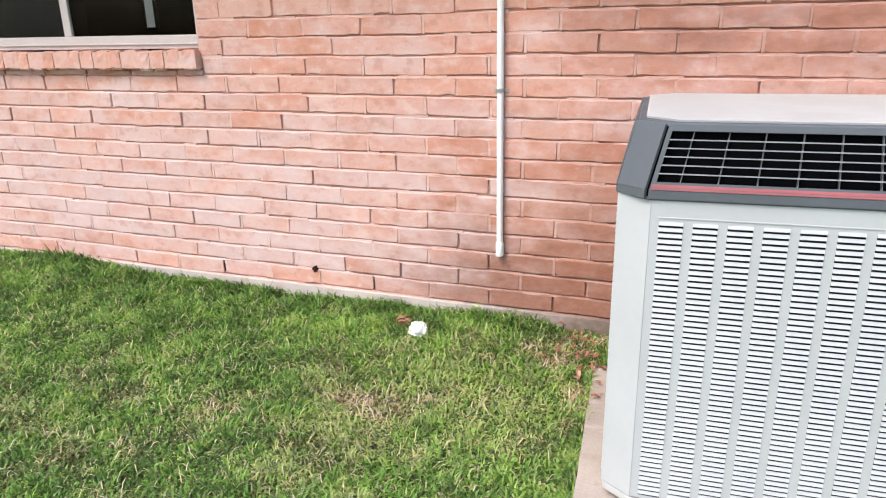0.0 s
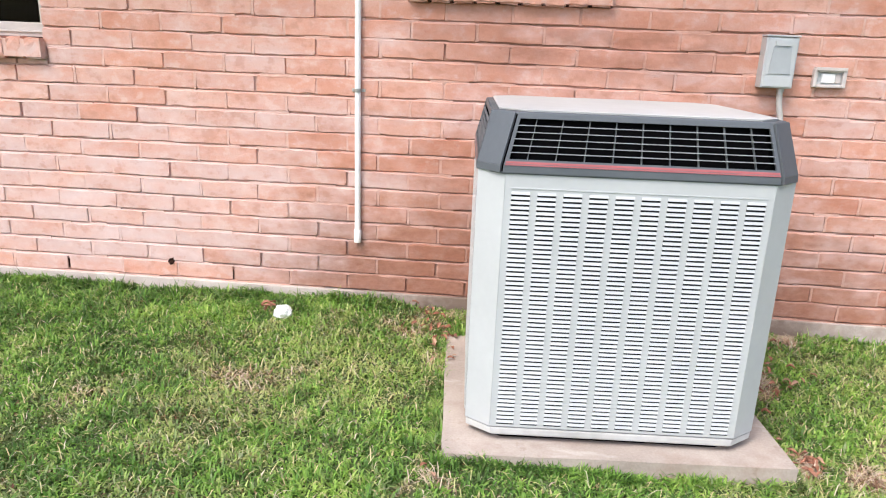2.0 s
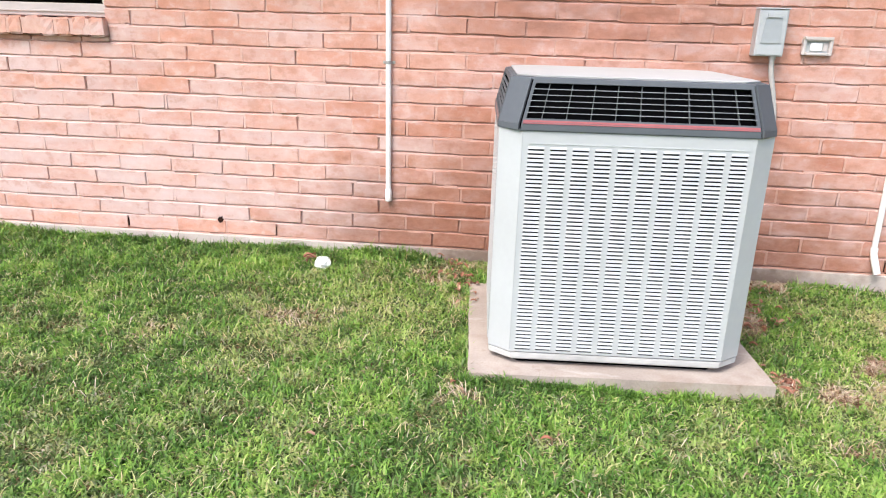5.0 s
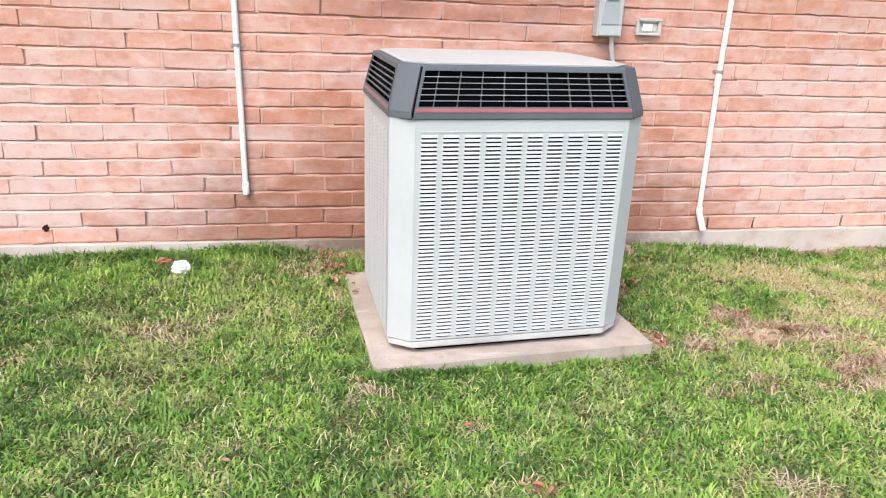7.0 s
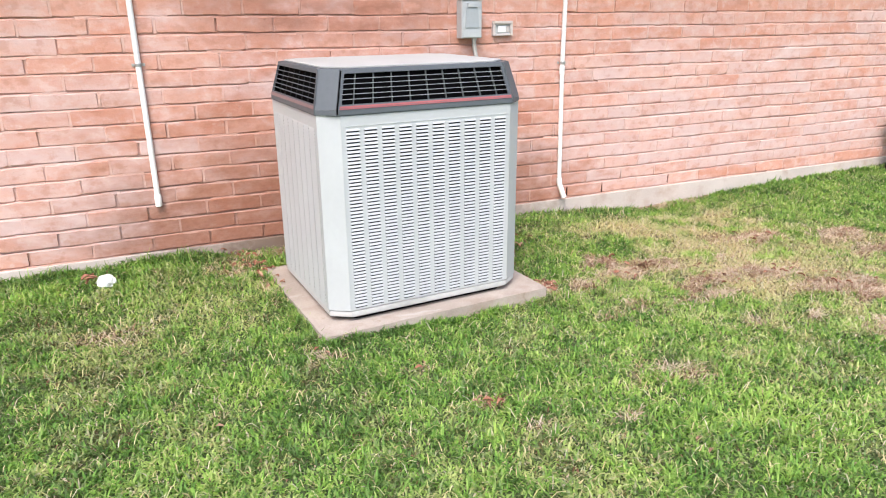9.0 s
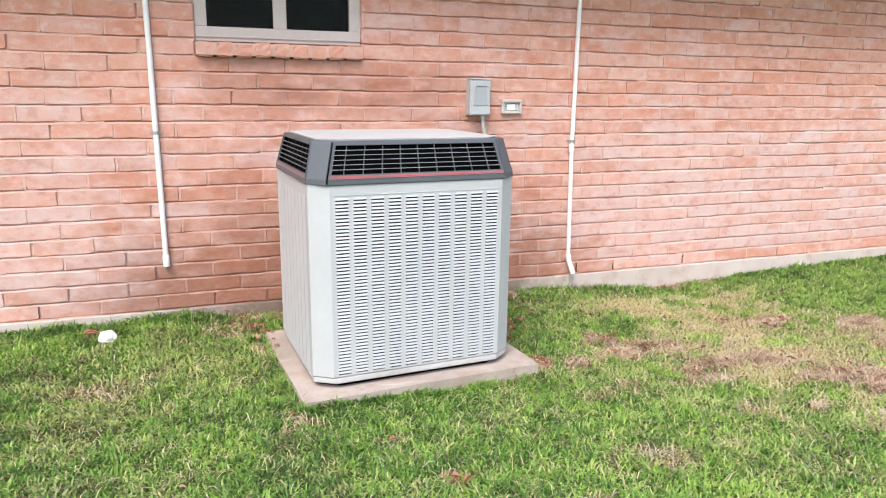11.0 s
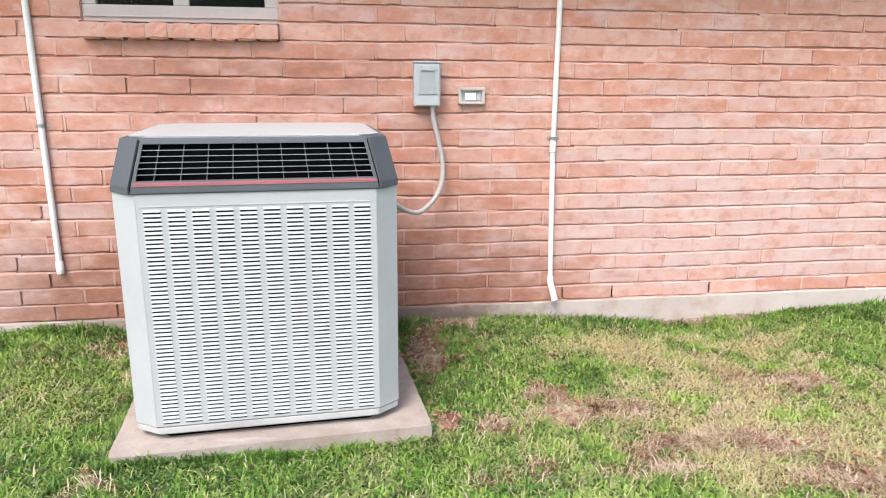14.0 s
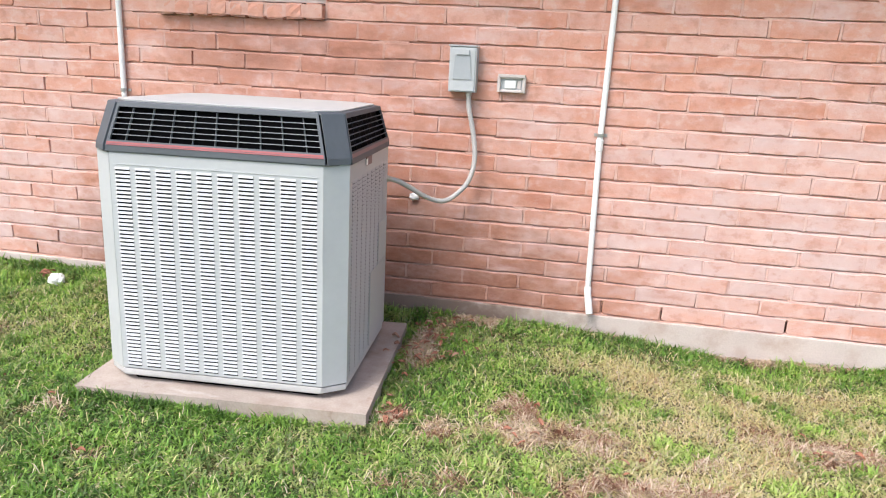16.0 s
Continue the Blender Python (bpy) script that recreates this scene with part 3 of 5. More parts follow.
def build_far_room():
    """What shows deep inside the house through the clear pane."""
    # emissive plane stands in for light through a gap; its thin frame is added
    win = thing("light_gap", "narrow glowing strip for a gap of light far inside the dark room", "window", pose(-3.827, 4.40, 1.26), kind="structure")
    bm = bmesh.new()
    box(bm, -0.041, 0.041, 0.0, 0.004, 0.0, 0.25)
    part("pane", bm, glowing("gap_glow", (0.8, 0.82, 0.8), 0.13), win, "dim glowing plane standing in for light through the gap")
    for nm, a in (("jamb", (-0.056, -0.043, 0.0, 0.25)), ("jamb", (0.043, 0.056, 0.0, 0.25)), ("head", (-0.056, 0.056, 0.252, 0.27)), ("sill", (-0.056, 0.056, -0.02, -0.002))):
        bm = bmesh.new()
        box(bm, a[0], a[1], -0.01, 0.02, a[2], a[3])
        part(nm, bm, M_ROOM, win)
    bm = bmesh.new()
    box(bm, -0.20, 0.6, 0.022, 0.12, -1.138, 0.88)
    tagged(part("partition_wall", bm, M_ROOM), "dark partition wall inside the house", "wall", kind="structure")
    bpy.data.objects["partition_wall"].matrix_world = pose(-3.827, 4.40, 1.26)
    lamp = thing("vanity_lamp", "bar lamp with three small lit bulbs in the dark room", "lamp", pose(-5.38, 5.62, 1.77))
    bm = bmesh.new()
    box(bm, -0.20, 0.20, 0.03, 0.06, -0.04, 0.04)
    part("bar", bm, M_ROOM, lamp, bevel=0.004)
    glow = glowing("bulb", (1.0, 0.72, 0.42), 0.6)
    for x in (-0.13, -0.02, 0.135):
        bm = bmesh.new()
        bmesh.ops.create_uvsphere(bm, u_segments=12, v_segments=8, radius=0.012)
        bmesh.ops.translate(bm, verts=bm.verts, vec=(x, 0.012, 0))
        part("bulb", bm, glow, lamp, "small warm lit bulb", smooth=True)
    bm = bmesh.new()
    box(bm, -5.79, -4.45, 5.685, 5.80, 0.123, 2.14)
    tagged(part("wall_inner", bm, M_ROOM), "dark inner wall behind the bar lamp", "wall", kind="structure")


build_far_room()
build_window("window_2", WIN_B, (-0.051, 0.012), 1.474, 0.055, "small tan sliding window with dark panes above a brick sill")


# ---- sloped brick sills, rowlock on edge ----
def rough_block(bm, w, d, h, r, rnd):
    """A worn block with wobbly edges, centred on x, front at y=0, base at z=0."""
    bm2 = bmesh.new()
    box(bm2, -w / 2, w / 2, 0, d, 0, h)
    bmesh.ops.recalc_face_normals(bm2, faces=bm2.faces)
    bmesh.ops.subdivide_edges(bm2, edges=bm2.edges[:], cuts=2, use_grid_fill=True)
    edges = [e for e in bm2.edges if len(e.link_faces) == 2 and e.calc_face_angle() > 1.0]
    bmesh.ops.bevel(bm2, geom=edges, offset=r, segments=2, affect="EDGES")
    for v in bm2.verts:
        v.co += Vector((rnd.uniform(-1, 1) * 0.0016, rnd.uniform(-1, 1) * 0.0024, rnd.uniform(-1, 1) * 0.0024))
    me = bpy.data.meshes.new("block")
    bm2.to_mesh(me)
    bm2.free()
    bm.from_mesh(me)
    bpy.data.meshes.remove(me)


def build_sill(name, span_, n, label):
    rnd = random.Random(5)
    x0, x1, z0, z1 = span_
    sill = thing(name, label, "sill", pose((x0 + x1) / 2, 2.530, z0), kind="structure")
    w = (x1 - x0) / n
    shapes = []
    for k in range(6):
        bm = bmesh.new()
        rough_block(bm, w - 0.005, 0.10, z1 - z0, rnd.uniform(0.004, 0.009), rnd)
        shapes.append(finish(bm, "rowlock_brick", M_SILL))
    bm = bmesh.new()
    box(bm, -(x1 - x0) / 2 + 0.004, (x1 - x0) / 2 - 0.004, 0.0025, 0.098, 0.007, z1 - z0 - 0.004)
    part("sill_mortar", bm, M_MORTAR, sill)
    for k in range(n):
        b = new("rowlock_brick", shapes[rnd.randrange(6)])
        b.parent = sill
        b.matrix_basis = pose(-(x1 - x0) / 2 + w * (k + 0.5), rnd.uniform(-0.004, 0.004), rnd.uniform(-0.005, 0.003), rnd.uniform(-2.5, 2.5), rnd.uniform(-1.8, 1.8), 0)


build_sill("trim_sill", SILL_A, 18, "sloped pinkish brick-on-edge sill under the wide window")
build_sill("trim_sill", SILL_B, 9, "sloped orange-red brick-on-edge sill under the small window")


# ---- concrete pad ----
def build_pad():
    pad = thing("concrete_pad", "worn greyish pink concrete pad sunk in the lawn", "concrete pad", pose(PAD_AT[0], PAD_AT[1], 0, 0, 0, PAD_TURN))
    bm = bmesh.new()
    box(bm, -PAD_W / 2, PAD_W / 2, -PAD_D / 2, PAD_D / 2, -0.08, PAD_TOP)
    bmesh.ops.recalc_face_normals(bm, faces=bm.faces)
    bmesh.ops.subdivide_edges(bm, edges=bm.edges[:], cuts=11, use_grid_fill=True)
    for v in bm.verts:
        v.co += Vector((noise.noise(v.co * 9), noise.noise(v.co * 9 + Vector((7, 0, 0))), 0.5 * noise.noise(v.co * 5 + Vector((0, 9, 0))))) * 0.004
    part("slab", bm, M_PAD, pad, bevel=0.0)


build_pad()


# ---- condenser unit ----
def octagon(hx, hy, cx, cy, z):
    return [Vector(p) for p in ((-hx + cx, -hy, z), (hx - cx, -hy, z), (hx, -hy + cy, z), (hx, hy - cy, z),
                                (hx - cx, hy, z), (-hx + cx, hy, z), (-hx, hy - cy, z), (-hx, -hy + cy, z))]


def prism(bm, low, high, cap_low=True, cap_high=True):
    a = [bm.verts.new(p) for p in low]
    b = [bm.verts.new(p) for p in high]
    n = len(a)
    for i in range(n):
        bm.faces.new((a[i], a[(i + 1) % n], b[(i + 1) % n], b[i]))
    if cap_low:
        bm.faces.new(a[::-1])
    if cap_high:
        bm.faces.new(b)


HX, HY, CX, CY = 0.435, 0.360, 0.066, 0.060
CASE_CX, CASE_CY = 0.073, 0.052        # the case is chamfered a little deeper in front than its hood
Z_PAN, Z_CASE, Z_HOOD, Z_LIP, Z_TOP = PAD_TOP + 0.019, 0.0985, 0.853, 0.872, 1.008


def louvre_panel(face, u0, u1, v0, v1, cols, rows, rib, gap=0.38):
    """A stamped sheet with rows of short louvres between plain ribs."""
    bm = bmesh.new()
    t = 0.0015
    face.block(bm, 0, u0, 0, 1, -t, 0)
    face.block(bm, u1, 1, 0, 1, -t, 0)
    face.block(bm, u0, u1, 0, v0, -t, 0)
    face.block(bm, u0, u1, v1, 1, -t, 0)
    pitch = (u1 - u0 + rib) / cols
    for c in range(1, cols):
        a = u0 + pitch * c - rib
        face.block(bm, a, a + rib, v0, v1, -t, 0)
    dv = (v1 - v0) / rows
    for c in range(cols):
        a = u0 + pitch * c
        for r in range(rows):
            b = v0 + dv * r
            face.slat(bm, a, a + pitch - rib, b + dv * gap, b + dv, 0.0033, -0.0001, 0.0013)
    return bm


def build_unit():
    unit = thing("air_conditioner", "pale grey louvred outdoor condenser unit with a dark grey grille hood", "air conditioner",
                 pose(UNIT_AT[0], UNIT_AT[1], 0, 0, 0, UNIT_TURN))
    # base pan with its upturned rim; black fillers paint the shade above and under it
    bm = bmesh.new()
    prism(bm, octagon(HX - 0.016, HY - 0.012, CASE_CX, CASE_CY, Z_PAN), octagon(HX - 0.009, HY - 0.006, CASE_CX, CASE_CY, Z_PAN + 0.005))
    prism(bm, octagon(HX - 0.009, HY - 0.006, CASE_CX, CASE_CY, Z_PAN + 0.0053), octagon(HX - 0.008, HY - 0.005, CASE_CX, CASE_CY, Z_CASE - 0.0045))
    part("base_pan", bm, M_PAN, unit, "pale grey base pan with a rolled rim", bevel=0.0015)
    # near-black block paints the shadow line between case and pan
    bm = bmesh.new()
    prism(bm, octagon(HX - 0.022, HY - 0.022, CASE_CX, CASE_CY, Z_CASE - 0.0044), octagon(HX - 0.022, HY - 0.022, CASE_CX, CASE_CY, Z_CASE + 0.0015))
    part("case_gap_shade", bm, M_DARK, unit, "near-black filler painting the shaded gap over the base pan")
    # added near-black block: the dark gap between pan and pad
    bm = bmesh.new()
    prism(bm, octagon(HX - 0.040, HY - 0.036, CASE_CX, CASE_CY, PAD_TOP - 0.002), octagon(HX - 0.040, HY - 0.036, CASE_CX, CASE_CY, Z_PAN + 0.001))
    part("under_pan_shade", bm, M_DARK, unit, "near-black filler standing in for the shade under the base pan")
    # sheet metal sides
    e = 0.006
    lo, hi = octagon(HX - e, HY - e, CASE_CX, CASE_CY, Z_CASE), octagon(HX - e, HY - e, CASE_CX, CASE_CY, Z_HOOD + 0.004)

    def side(i):
        j = (i + 1) % 8
        return Face(lo[i], lo[j], hi[j], hi[i])
    front = side(0)
    h = Z_HOOD + 0.004 - Z_CASE
    v0, v1 = (0.106 - Z_CASE) / h, (0.803 - Z_CASE) / h
    part("front_panel", louvre_panel(front, 0.026, 0.974, v0, v1, 10, 52, 0.027, 0.44), M_CASE, unit, "pale grey panel of stamped louvres")
    bm = bmesh.new()
    front.block(bm, 0.022, 0.978, v1 + 0.0105, v1 + 0.0135, -0.001, 0.0016)
    part("panel_seam", bm, M_CASE, unit)
    right = side(2)
    pan = part("side_panel", louvre_panel(right, 0.06, 0.95, v0, v1 - 0.01, 8, 50, 0.018, 0.34), M_CASE, unit, "pale grey louvred side panel")
    bm = bmesh.new()
    right.block(bm, 0.52, 0.985, 0.012, 0.40, 0.0025, 0.005)
    part("access_cover", bm, M_CASE, pan, "plain grey service cover", bevel=0.001)
    bm = bmesh.new()
    right.block(bm, 0.74, 0.985, 0.404, 0.62, 0.0025, 0.005)
    part("access_cover", bm, M_CASE, pan, "plain grey service cover", bevel=0.001)
    bm = bmesh.new()
    right.block(bm, 0.36, 0.50, 0.952, 0.990, 0.0005, 0.003)
    part("rating_plate", bm, M_BAND, pan, "small brown rating plate")
    bm = bmesh.new()
    right.block(bm, 0.345, 0.385, 0.955, 0.985, 0.0032, 0.0045)
    part("rating_mark", bm, M_WHITE, pan, "white block on the plate")
    left = side(6)
    part("side_panel", louvre_panel(left, 0.05, 0.95, v0, v1, 8, 52, 0.020, 0.07), M_CASE, unit, "pale grey louvred side panel")
    bm = bmesh.new()
    side(4).block(bm, 0, 1, 0, 1, -0.0015, 0)
    part("back_panel", bm, M_CASE, unit)
    for i in (1, 3, 5, 7):
        bm = bmesh.new()
        side(i).block(bm, 0.006, 0.994, 0, 1, -0.002, 0.0012)
        part("corner_post", bm, M_CASE, unit, "plain pale grey corner post")
    # coil behind the louvres, near-black so that its colour holds the slots' shade
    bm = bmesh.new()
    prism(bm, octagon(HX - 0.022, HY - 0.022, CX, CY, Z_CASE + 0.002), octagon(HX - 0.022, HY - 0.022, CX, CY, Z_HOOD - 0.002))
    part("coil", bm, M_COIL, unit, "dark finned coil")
    # hood: lip, sloped grilles, corner caps
    o0, o1, o2 = (octagon(HX, HY, CX, CY, Z_HOOD), octagon(HX - 0.001, HY - 0.001, CX, CY, Z_LIP),
                  octagon(HX - 0.034, HY - 0.034, CX, CY, Z_TOP))
    # solid core, its black paints the shade behind the grilles
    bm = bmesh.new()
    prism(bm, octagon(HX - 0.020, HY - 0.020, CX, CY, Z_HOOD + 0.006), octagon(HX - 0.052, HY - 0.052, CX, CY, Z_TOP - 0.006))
    part("hood_shade_core", bm, M_DARK, unit, "near-black core standing in for the shaded inside of the hood")
    hood = part("hood", hood_ring(o0), M_HOOD, unit, "dark blue-grey plastic hood")
    for i in (0, 2, 4, 6):
        j = i + 1
        lip = Face(o0[i], o0[j], o1[j], o1[i])
        slope = Face(o1[i], o1[j], o2[j], o2[i])
        bm = bmesh.new()
        lip.block(bm, 0.006, 0.994, 0, 1, -0.006, 0)
        part("lip", bm, M_HOOD, hood, bevel=0.0012)
        b0, b1, s0 = 0.13, 0.90, 0.020
        bm = bmesh.new()
        cut = 0.0045 / slope.w           # open seam beside the corner cap
        slope.block(bm, cut, 1 - cut, 0, b0, -0.008, 0)
        slope.block(bm, cut, 1 - cut, b1, 1, -0.008, 0)
        slope.block(bm, cut, s0, b0, b1, -0.008, 0)
        slope.block(bm, 1 - s0, 1 - cut, b0, b1, -0.008, 0)
        part("grille_frame", bm, M_HOOD, hood)
        bm = bmesh.new()
        slope.block(bm, 0.010, 0.990, 0.004, 0.092, 0.0005, 0.0011)
        part("band", bm, M_BAND, hood, "faded reddish band")
        # sides get no stripes: their shade is put into the duller band
        for v, w in ((0.012, 0.030), (0.046, 0.086)) if i in (0, 4) else ():
            bm = bmesh.new()
            slope.block(bm, 0.011, 0.989, v, w, 0.0013, 0.0020)
            part("stripe", bm, M_STRIPE, hood, "thin faded red stripe")
        rows = 5
        for r in range(rows):
            v = b0 + (b1 - b0) * (r + 1) / (rows + 1)
            bm = bmesh.new()
            slope.slat(bm, s0 - 0.004, 1 - s0 + 0.004, v - 0.0105, v + 0.0105, 0.0015, -0.0035, 0.0025)
            part("grille_bar", bm, M_BAR if i in (0, 4) else M_HOOD, hood)
        cols = 9 if i in (0, 4) else 7
        for c in range(cols):
            u = s0 + (1 - 2 * s0) * (c + 0.64) / (cols + 0.28)
            w = 0.0011 / slope.w
            bm = bmesh.new()
            deep = 0.0085 if i in (0, 4) else 0.017
            slope.block(bm, u - w, u + w, b0 - 0.01, b1 + 0.01, -deep - 0.009, -deep)
            part("grille_rib", bm, M_RIB if i in (0, 4) else M_COIL, hood)
    for i in (1, 3, 5, 7):
        j = (i + 1) % 8
        bm = bmesh.new()
        Face(o0[i], o0[j], o1[j], o1[i]).block(bm, 0.05, 0.95, 0, 1, -0.006, 0.0015)
        slope = Face(o1[i], o1[j], o2[j], o2[i])
        slope.block(bm, 0.05, 0.95, 0, 1, -0.006, 0.0015)
        part("corner_cap", bm, M_HOOD, hood, "plain grey corner cap", bevel=0.001)
        # near-black backing paints the shade in the open seams beside the cap
        bm = bmesh.new()
        prism_core = Face(o0[i], o0[j], o2[j], o2[i])
        prism_core.block(bm, -0.015, 1.015, 0.01, 0.985, -0.012, -0.008)
        part("cap_backing", bm, M_SEAM, hood)
    bm = bmesh.new()
    prism(bm, octagon(HX - 0.036, HY - 0.036, CX, CY, Z_TOP - 0.004), octagon(HX - 0.042, HY - 0.042, CX, CY, Z_TOP + 0.002))
    part("rim", bm, M_HOOD, hood)
    bm = bmesh.new()
    rings = [octagon(HX - d, HY - d, CX, CY, Z_TOP + z) for d, z in ((0.056, 0.0025), (0.055, 0.007), (0.060, 0.009), (0.16, 0.012), (0.28, 0.013))]
    for a, b in zip(rings, rings[1:]):
        prism(bm, a, b, False, False)
    bmesh.ops.remove_doubles(bm, verts=bm.verts, dist=1e-5)
    bm.faces.new([v for v in sorted((v for v in bm.verts if abs(v.co.z - Z_TOP - 0.013) < 1e-6), key=lambda v: math.atan2(v.co.y, v.co.x))])
    part("lid", bm, M_LID, unit, "weathered off-white steel lid")
    return unit


def hood_ring(o0):
    """A flat gasket under the hood that shades the top of the case."""
    bm = bmesh.new()
    prism(bm, [p + Vector((0, 0, -0.003)) for p in octagon(HX - 0.004, HY - 0.004, CX, CY, Z_HOOD)], octagon(HX - 0.004, HY - 0.004, CX, CY, Z_HOOD + 0.003))
    return bm


build_unit()


# ---- conduits ----
def strap(parent, x, z, r):
    bm = bmesh.new()
    arc = [Vector((x + r * 1.08 * math.cos(a), -r * 1.08 * math.sin(a), z)) for a in np.linspace(0, math.pi, 13)]
    for p, q in zip(arc, arc[1:]):
        quad_box(bm, [p + Vector((0, 0, -0.007)), q + Vector((0, 0, -0.007)), q + Vector((0, 0, 0.007)), p + Vector((0, 0, 0.007))],
                 (Vector((x, 0, z)) - (p + q) / 2).normalized() * -0.0015)
    part("strap", bm, M_ZINC, parent, "bare metal pipe strap")
    for s in (-1, 1):
        bm = bmesh.new()
        box(bm, x + s * (r + 0.008) - 0.007, x + s * (r + 0.008) + 0.007, r * 0.98 - 0.002, r * 0.98 + 0.002, z - 0.006, z + 0.006)
        part("strap_foot", bm, M_ZINC, parent)


def build_conduits():
    r = 0.0125
    c = thing("conduit", "white plastic conduit pipe with an open lower end, strapped to bricks", "conduit", pose(-0.607, WALL_Y - r - 0.001, 0))
    bm = bmesh.new()
    tube(bm, [(0.001, 0, 0.372), (-0.001, 0, 0.99), (-0.004, 0, SOFFIT_Z)], r)
    part("pipe", bm, M_PVC, c, smooth=True)
    bm = bmesh.new()
    tube(bm, [(0.001, 0, 0.352), (0.001, 0, 0.356), (0.001, 0, 0.405), (0.001, 0, 0.409)], [r * 1.15, r * 1.25, r * 1.25, r * 1.05])
    part("end_socket", bm, M_PVC, c, smooth=True)
    # flat black disc paints the depth of the open pipe end
    bm = bmesh.new()
    tube(bm, [(0.001, 0, 0.3505), (0.001, 0, 0.3525)], r * 0.95)
    part("bore", bm, M_DARK, c, "near-black disc standing in for the shaded open bore")
    strap(c, 0.0, 0.990, r)
    c = thing("conduit", "white plastic conduit pipe with a bent lower end, strapped to bricks", "conduit", pose(1.597, WALL_Y - r - 0.001, 0))
    bm = bmesh.new()
    tube(bm, [(0.010, 0, 0.225), (-0.006, 0, 0.90), (0.0, 0, SOFFIT_Z)], r)
    part("pipe", bm, M_PVC, c, smooth=True)
    bm = bmesh.new()
    tube(bm, [(0.010, 0, 0.262), (0.010, 0, 0.258), (0.011, 0, 0.235), (0.013, -0.003, 0.222), (0.026, -0.034, 0.150), (0.027, -0.036, 0.146)],
         [r * 1.05, r * 1.25, r * 1.25, r * 1.25, r * 1.25, r * 1.15])
    part("bent_end", bm, M_PVC, c, smooth=True)
    bm = bmesh.new()
    tube(bm, [(-0.006, 0, 0.86), (-0.006, 0, 0.862), (-0.006, 0, 0.905), (-0.006, 0, 0.907)], [r * 1.05, r * 1.24, r * 1.24, r * 1.05])
    part("coupling", bm, M_PVC, c, smooth=True)
    strap(c, -0.005, 0.925, r)


build_conduits()


# ---- disconnect box, hose, outlet ----
def build_disconnect():
    d = thing("disconnect_box", "grey steel electrical disconnect box on the brick wall", "electrical box", pose(0.998, WALL_Y, 1.070))
    w, h, dep = 0.116, 0.186, 0.058
    bm = bmesh.new()
    box(bm, -w / 2, w / 2, -dep, 0.002, 0, h - 0.002)
    part("case", bm, M_BOX, d, bevel=0.003)
    bm = bmesh.new()
    box(bm, -w / 2 - 0.003, w / 2 + 0.003, -dep - 0.007, -0.006, h - 0.001, h + 0.005)
    part("rain_lip", bm, M_BOX, d, bevel=0.0015)
    bm = bmesh.new()
    box(bm, -w / 2 + 0.006, w / 2 - 0.006, -dep - 0.005, -dep - 0.0005, 0.005, h - 0.006)
    cover = part("cover", bm, M_BOX, d, bevel=0.002)
    f = Face((-w / 2 + 0.024, -dep - 0.005, 0.075), (w / 2 - 0.024, -dep - 0.005, 0.075), (w / 2 - 0.030, -dep - 0.005, h - 0.018), (-w / 2 + 0.030, -dep - 0.005, h - 0.018))
    bm = bmesh.new()
    f.block(bm, -0.06, 1.06, -0.25, 0.82, 0.0004, 0.004)
    part("embossed_panel", bm, M_BOX_DARK, cover, "slightly raised grey panel", bevel=0.001)
    bm = bmesh.new()
    f.block(bm, 0.02, 0.98, 0.83, 1.02, 0.0006, 0.010)
    part("pull_tab", bm, M_BOX, cover, "light grey pull tab", bevel=0.001)
    bm = bmesh.new()
    tube(bm, [(0.028, -0.030, 0.002), (0.028, -0.030, -0.012), (0.028, -0.030, -0.013), (0.028, -0.030, -0.022)], [0.014, 0.014, 0.0115, 0.0115], 12)
    part("connector", bm, M_ZINC, d, "metal hose connector")


def build_hose():
    hose = thing("flexible_conduit", "grey flexible electrical conduit looping from box to condenser", "electrical conduit")
    ctrl = [(1.026, 2.536, 1.052), (1.032, 2.534, 1.00), (1.056, 2.530, 0.90), (1.070, 2.522, 0.805), (1.064, 2.510, 0.735), (1.042, 2.498, 0.680),
            (0.998, 2.480, 0.632), (0.955, 2.455, 0.609), (0.908, 2.425, 0.618), (0.868, 2.390, 0.642), (0.820, 2.345, 0.680), (0.778, 2.300, 0.708), (0.735, 2.250, 0.722)]
    pts = curve_points(ctrl, 96)
    bm = bmesh.new()
    tube(bm, pts, [0.0105 + (0.0006 if k % 2 else 0.0) for k in range(len(pts))], 12)
    part("sheath", bm, M_HOSE, hose, smooth=True)
    bm = bmesh.new()
    d = (pts[-1] - pts[-4]).normalized()
    tube(bm, [pts[-1] - d * 0.03, pts[-1] - d * 0.028, pts[-1] - d * 0.004, pts[-1]], [0.011, 0.0145, 0.0145, 0.012], 12)
    part("end_fitting", bm, M_ZINC, hose)


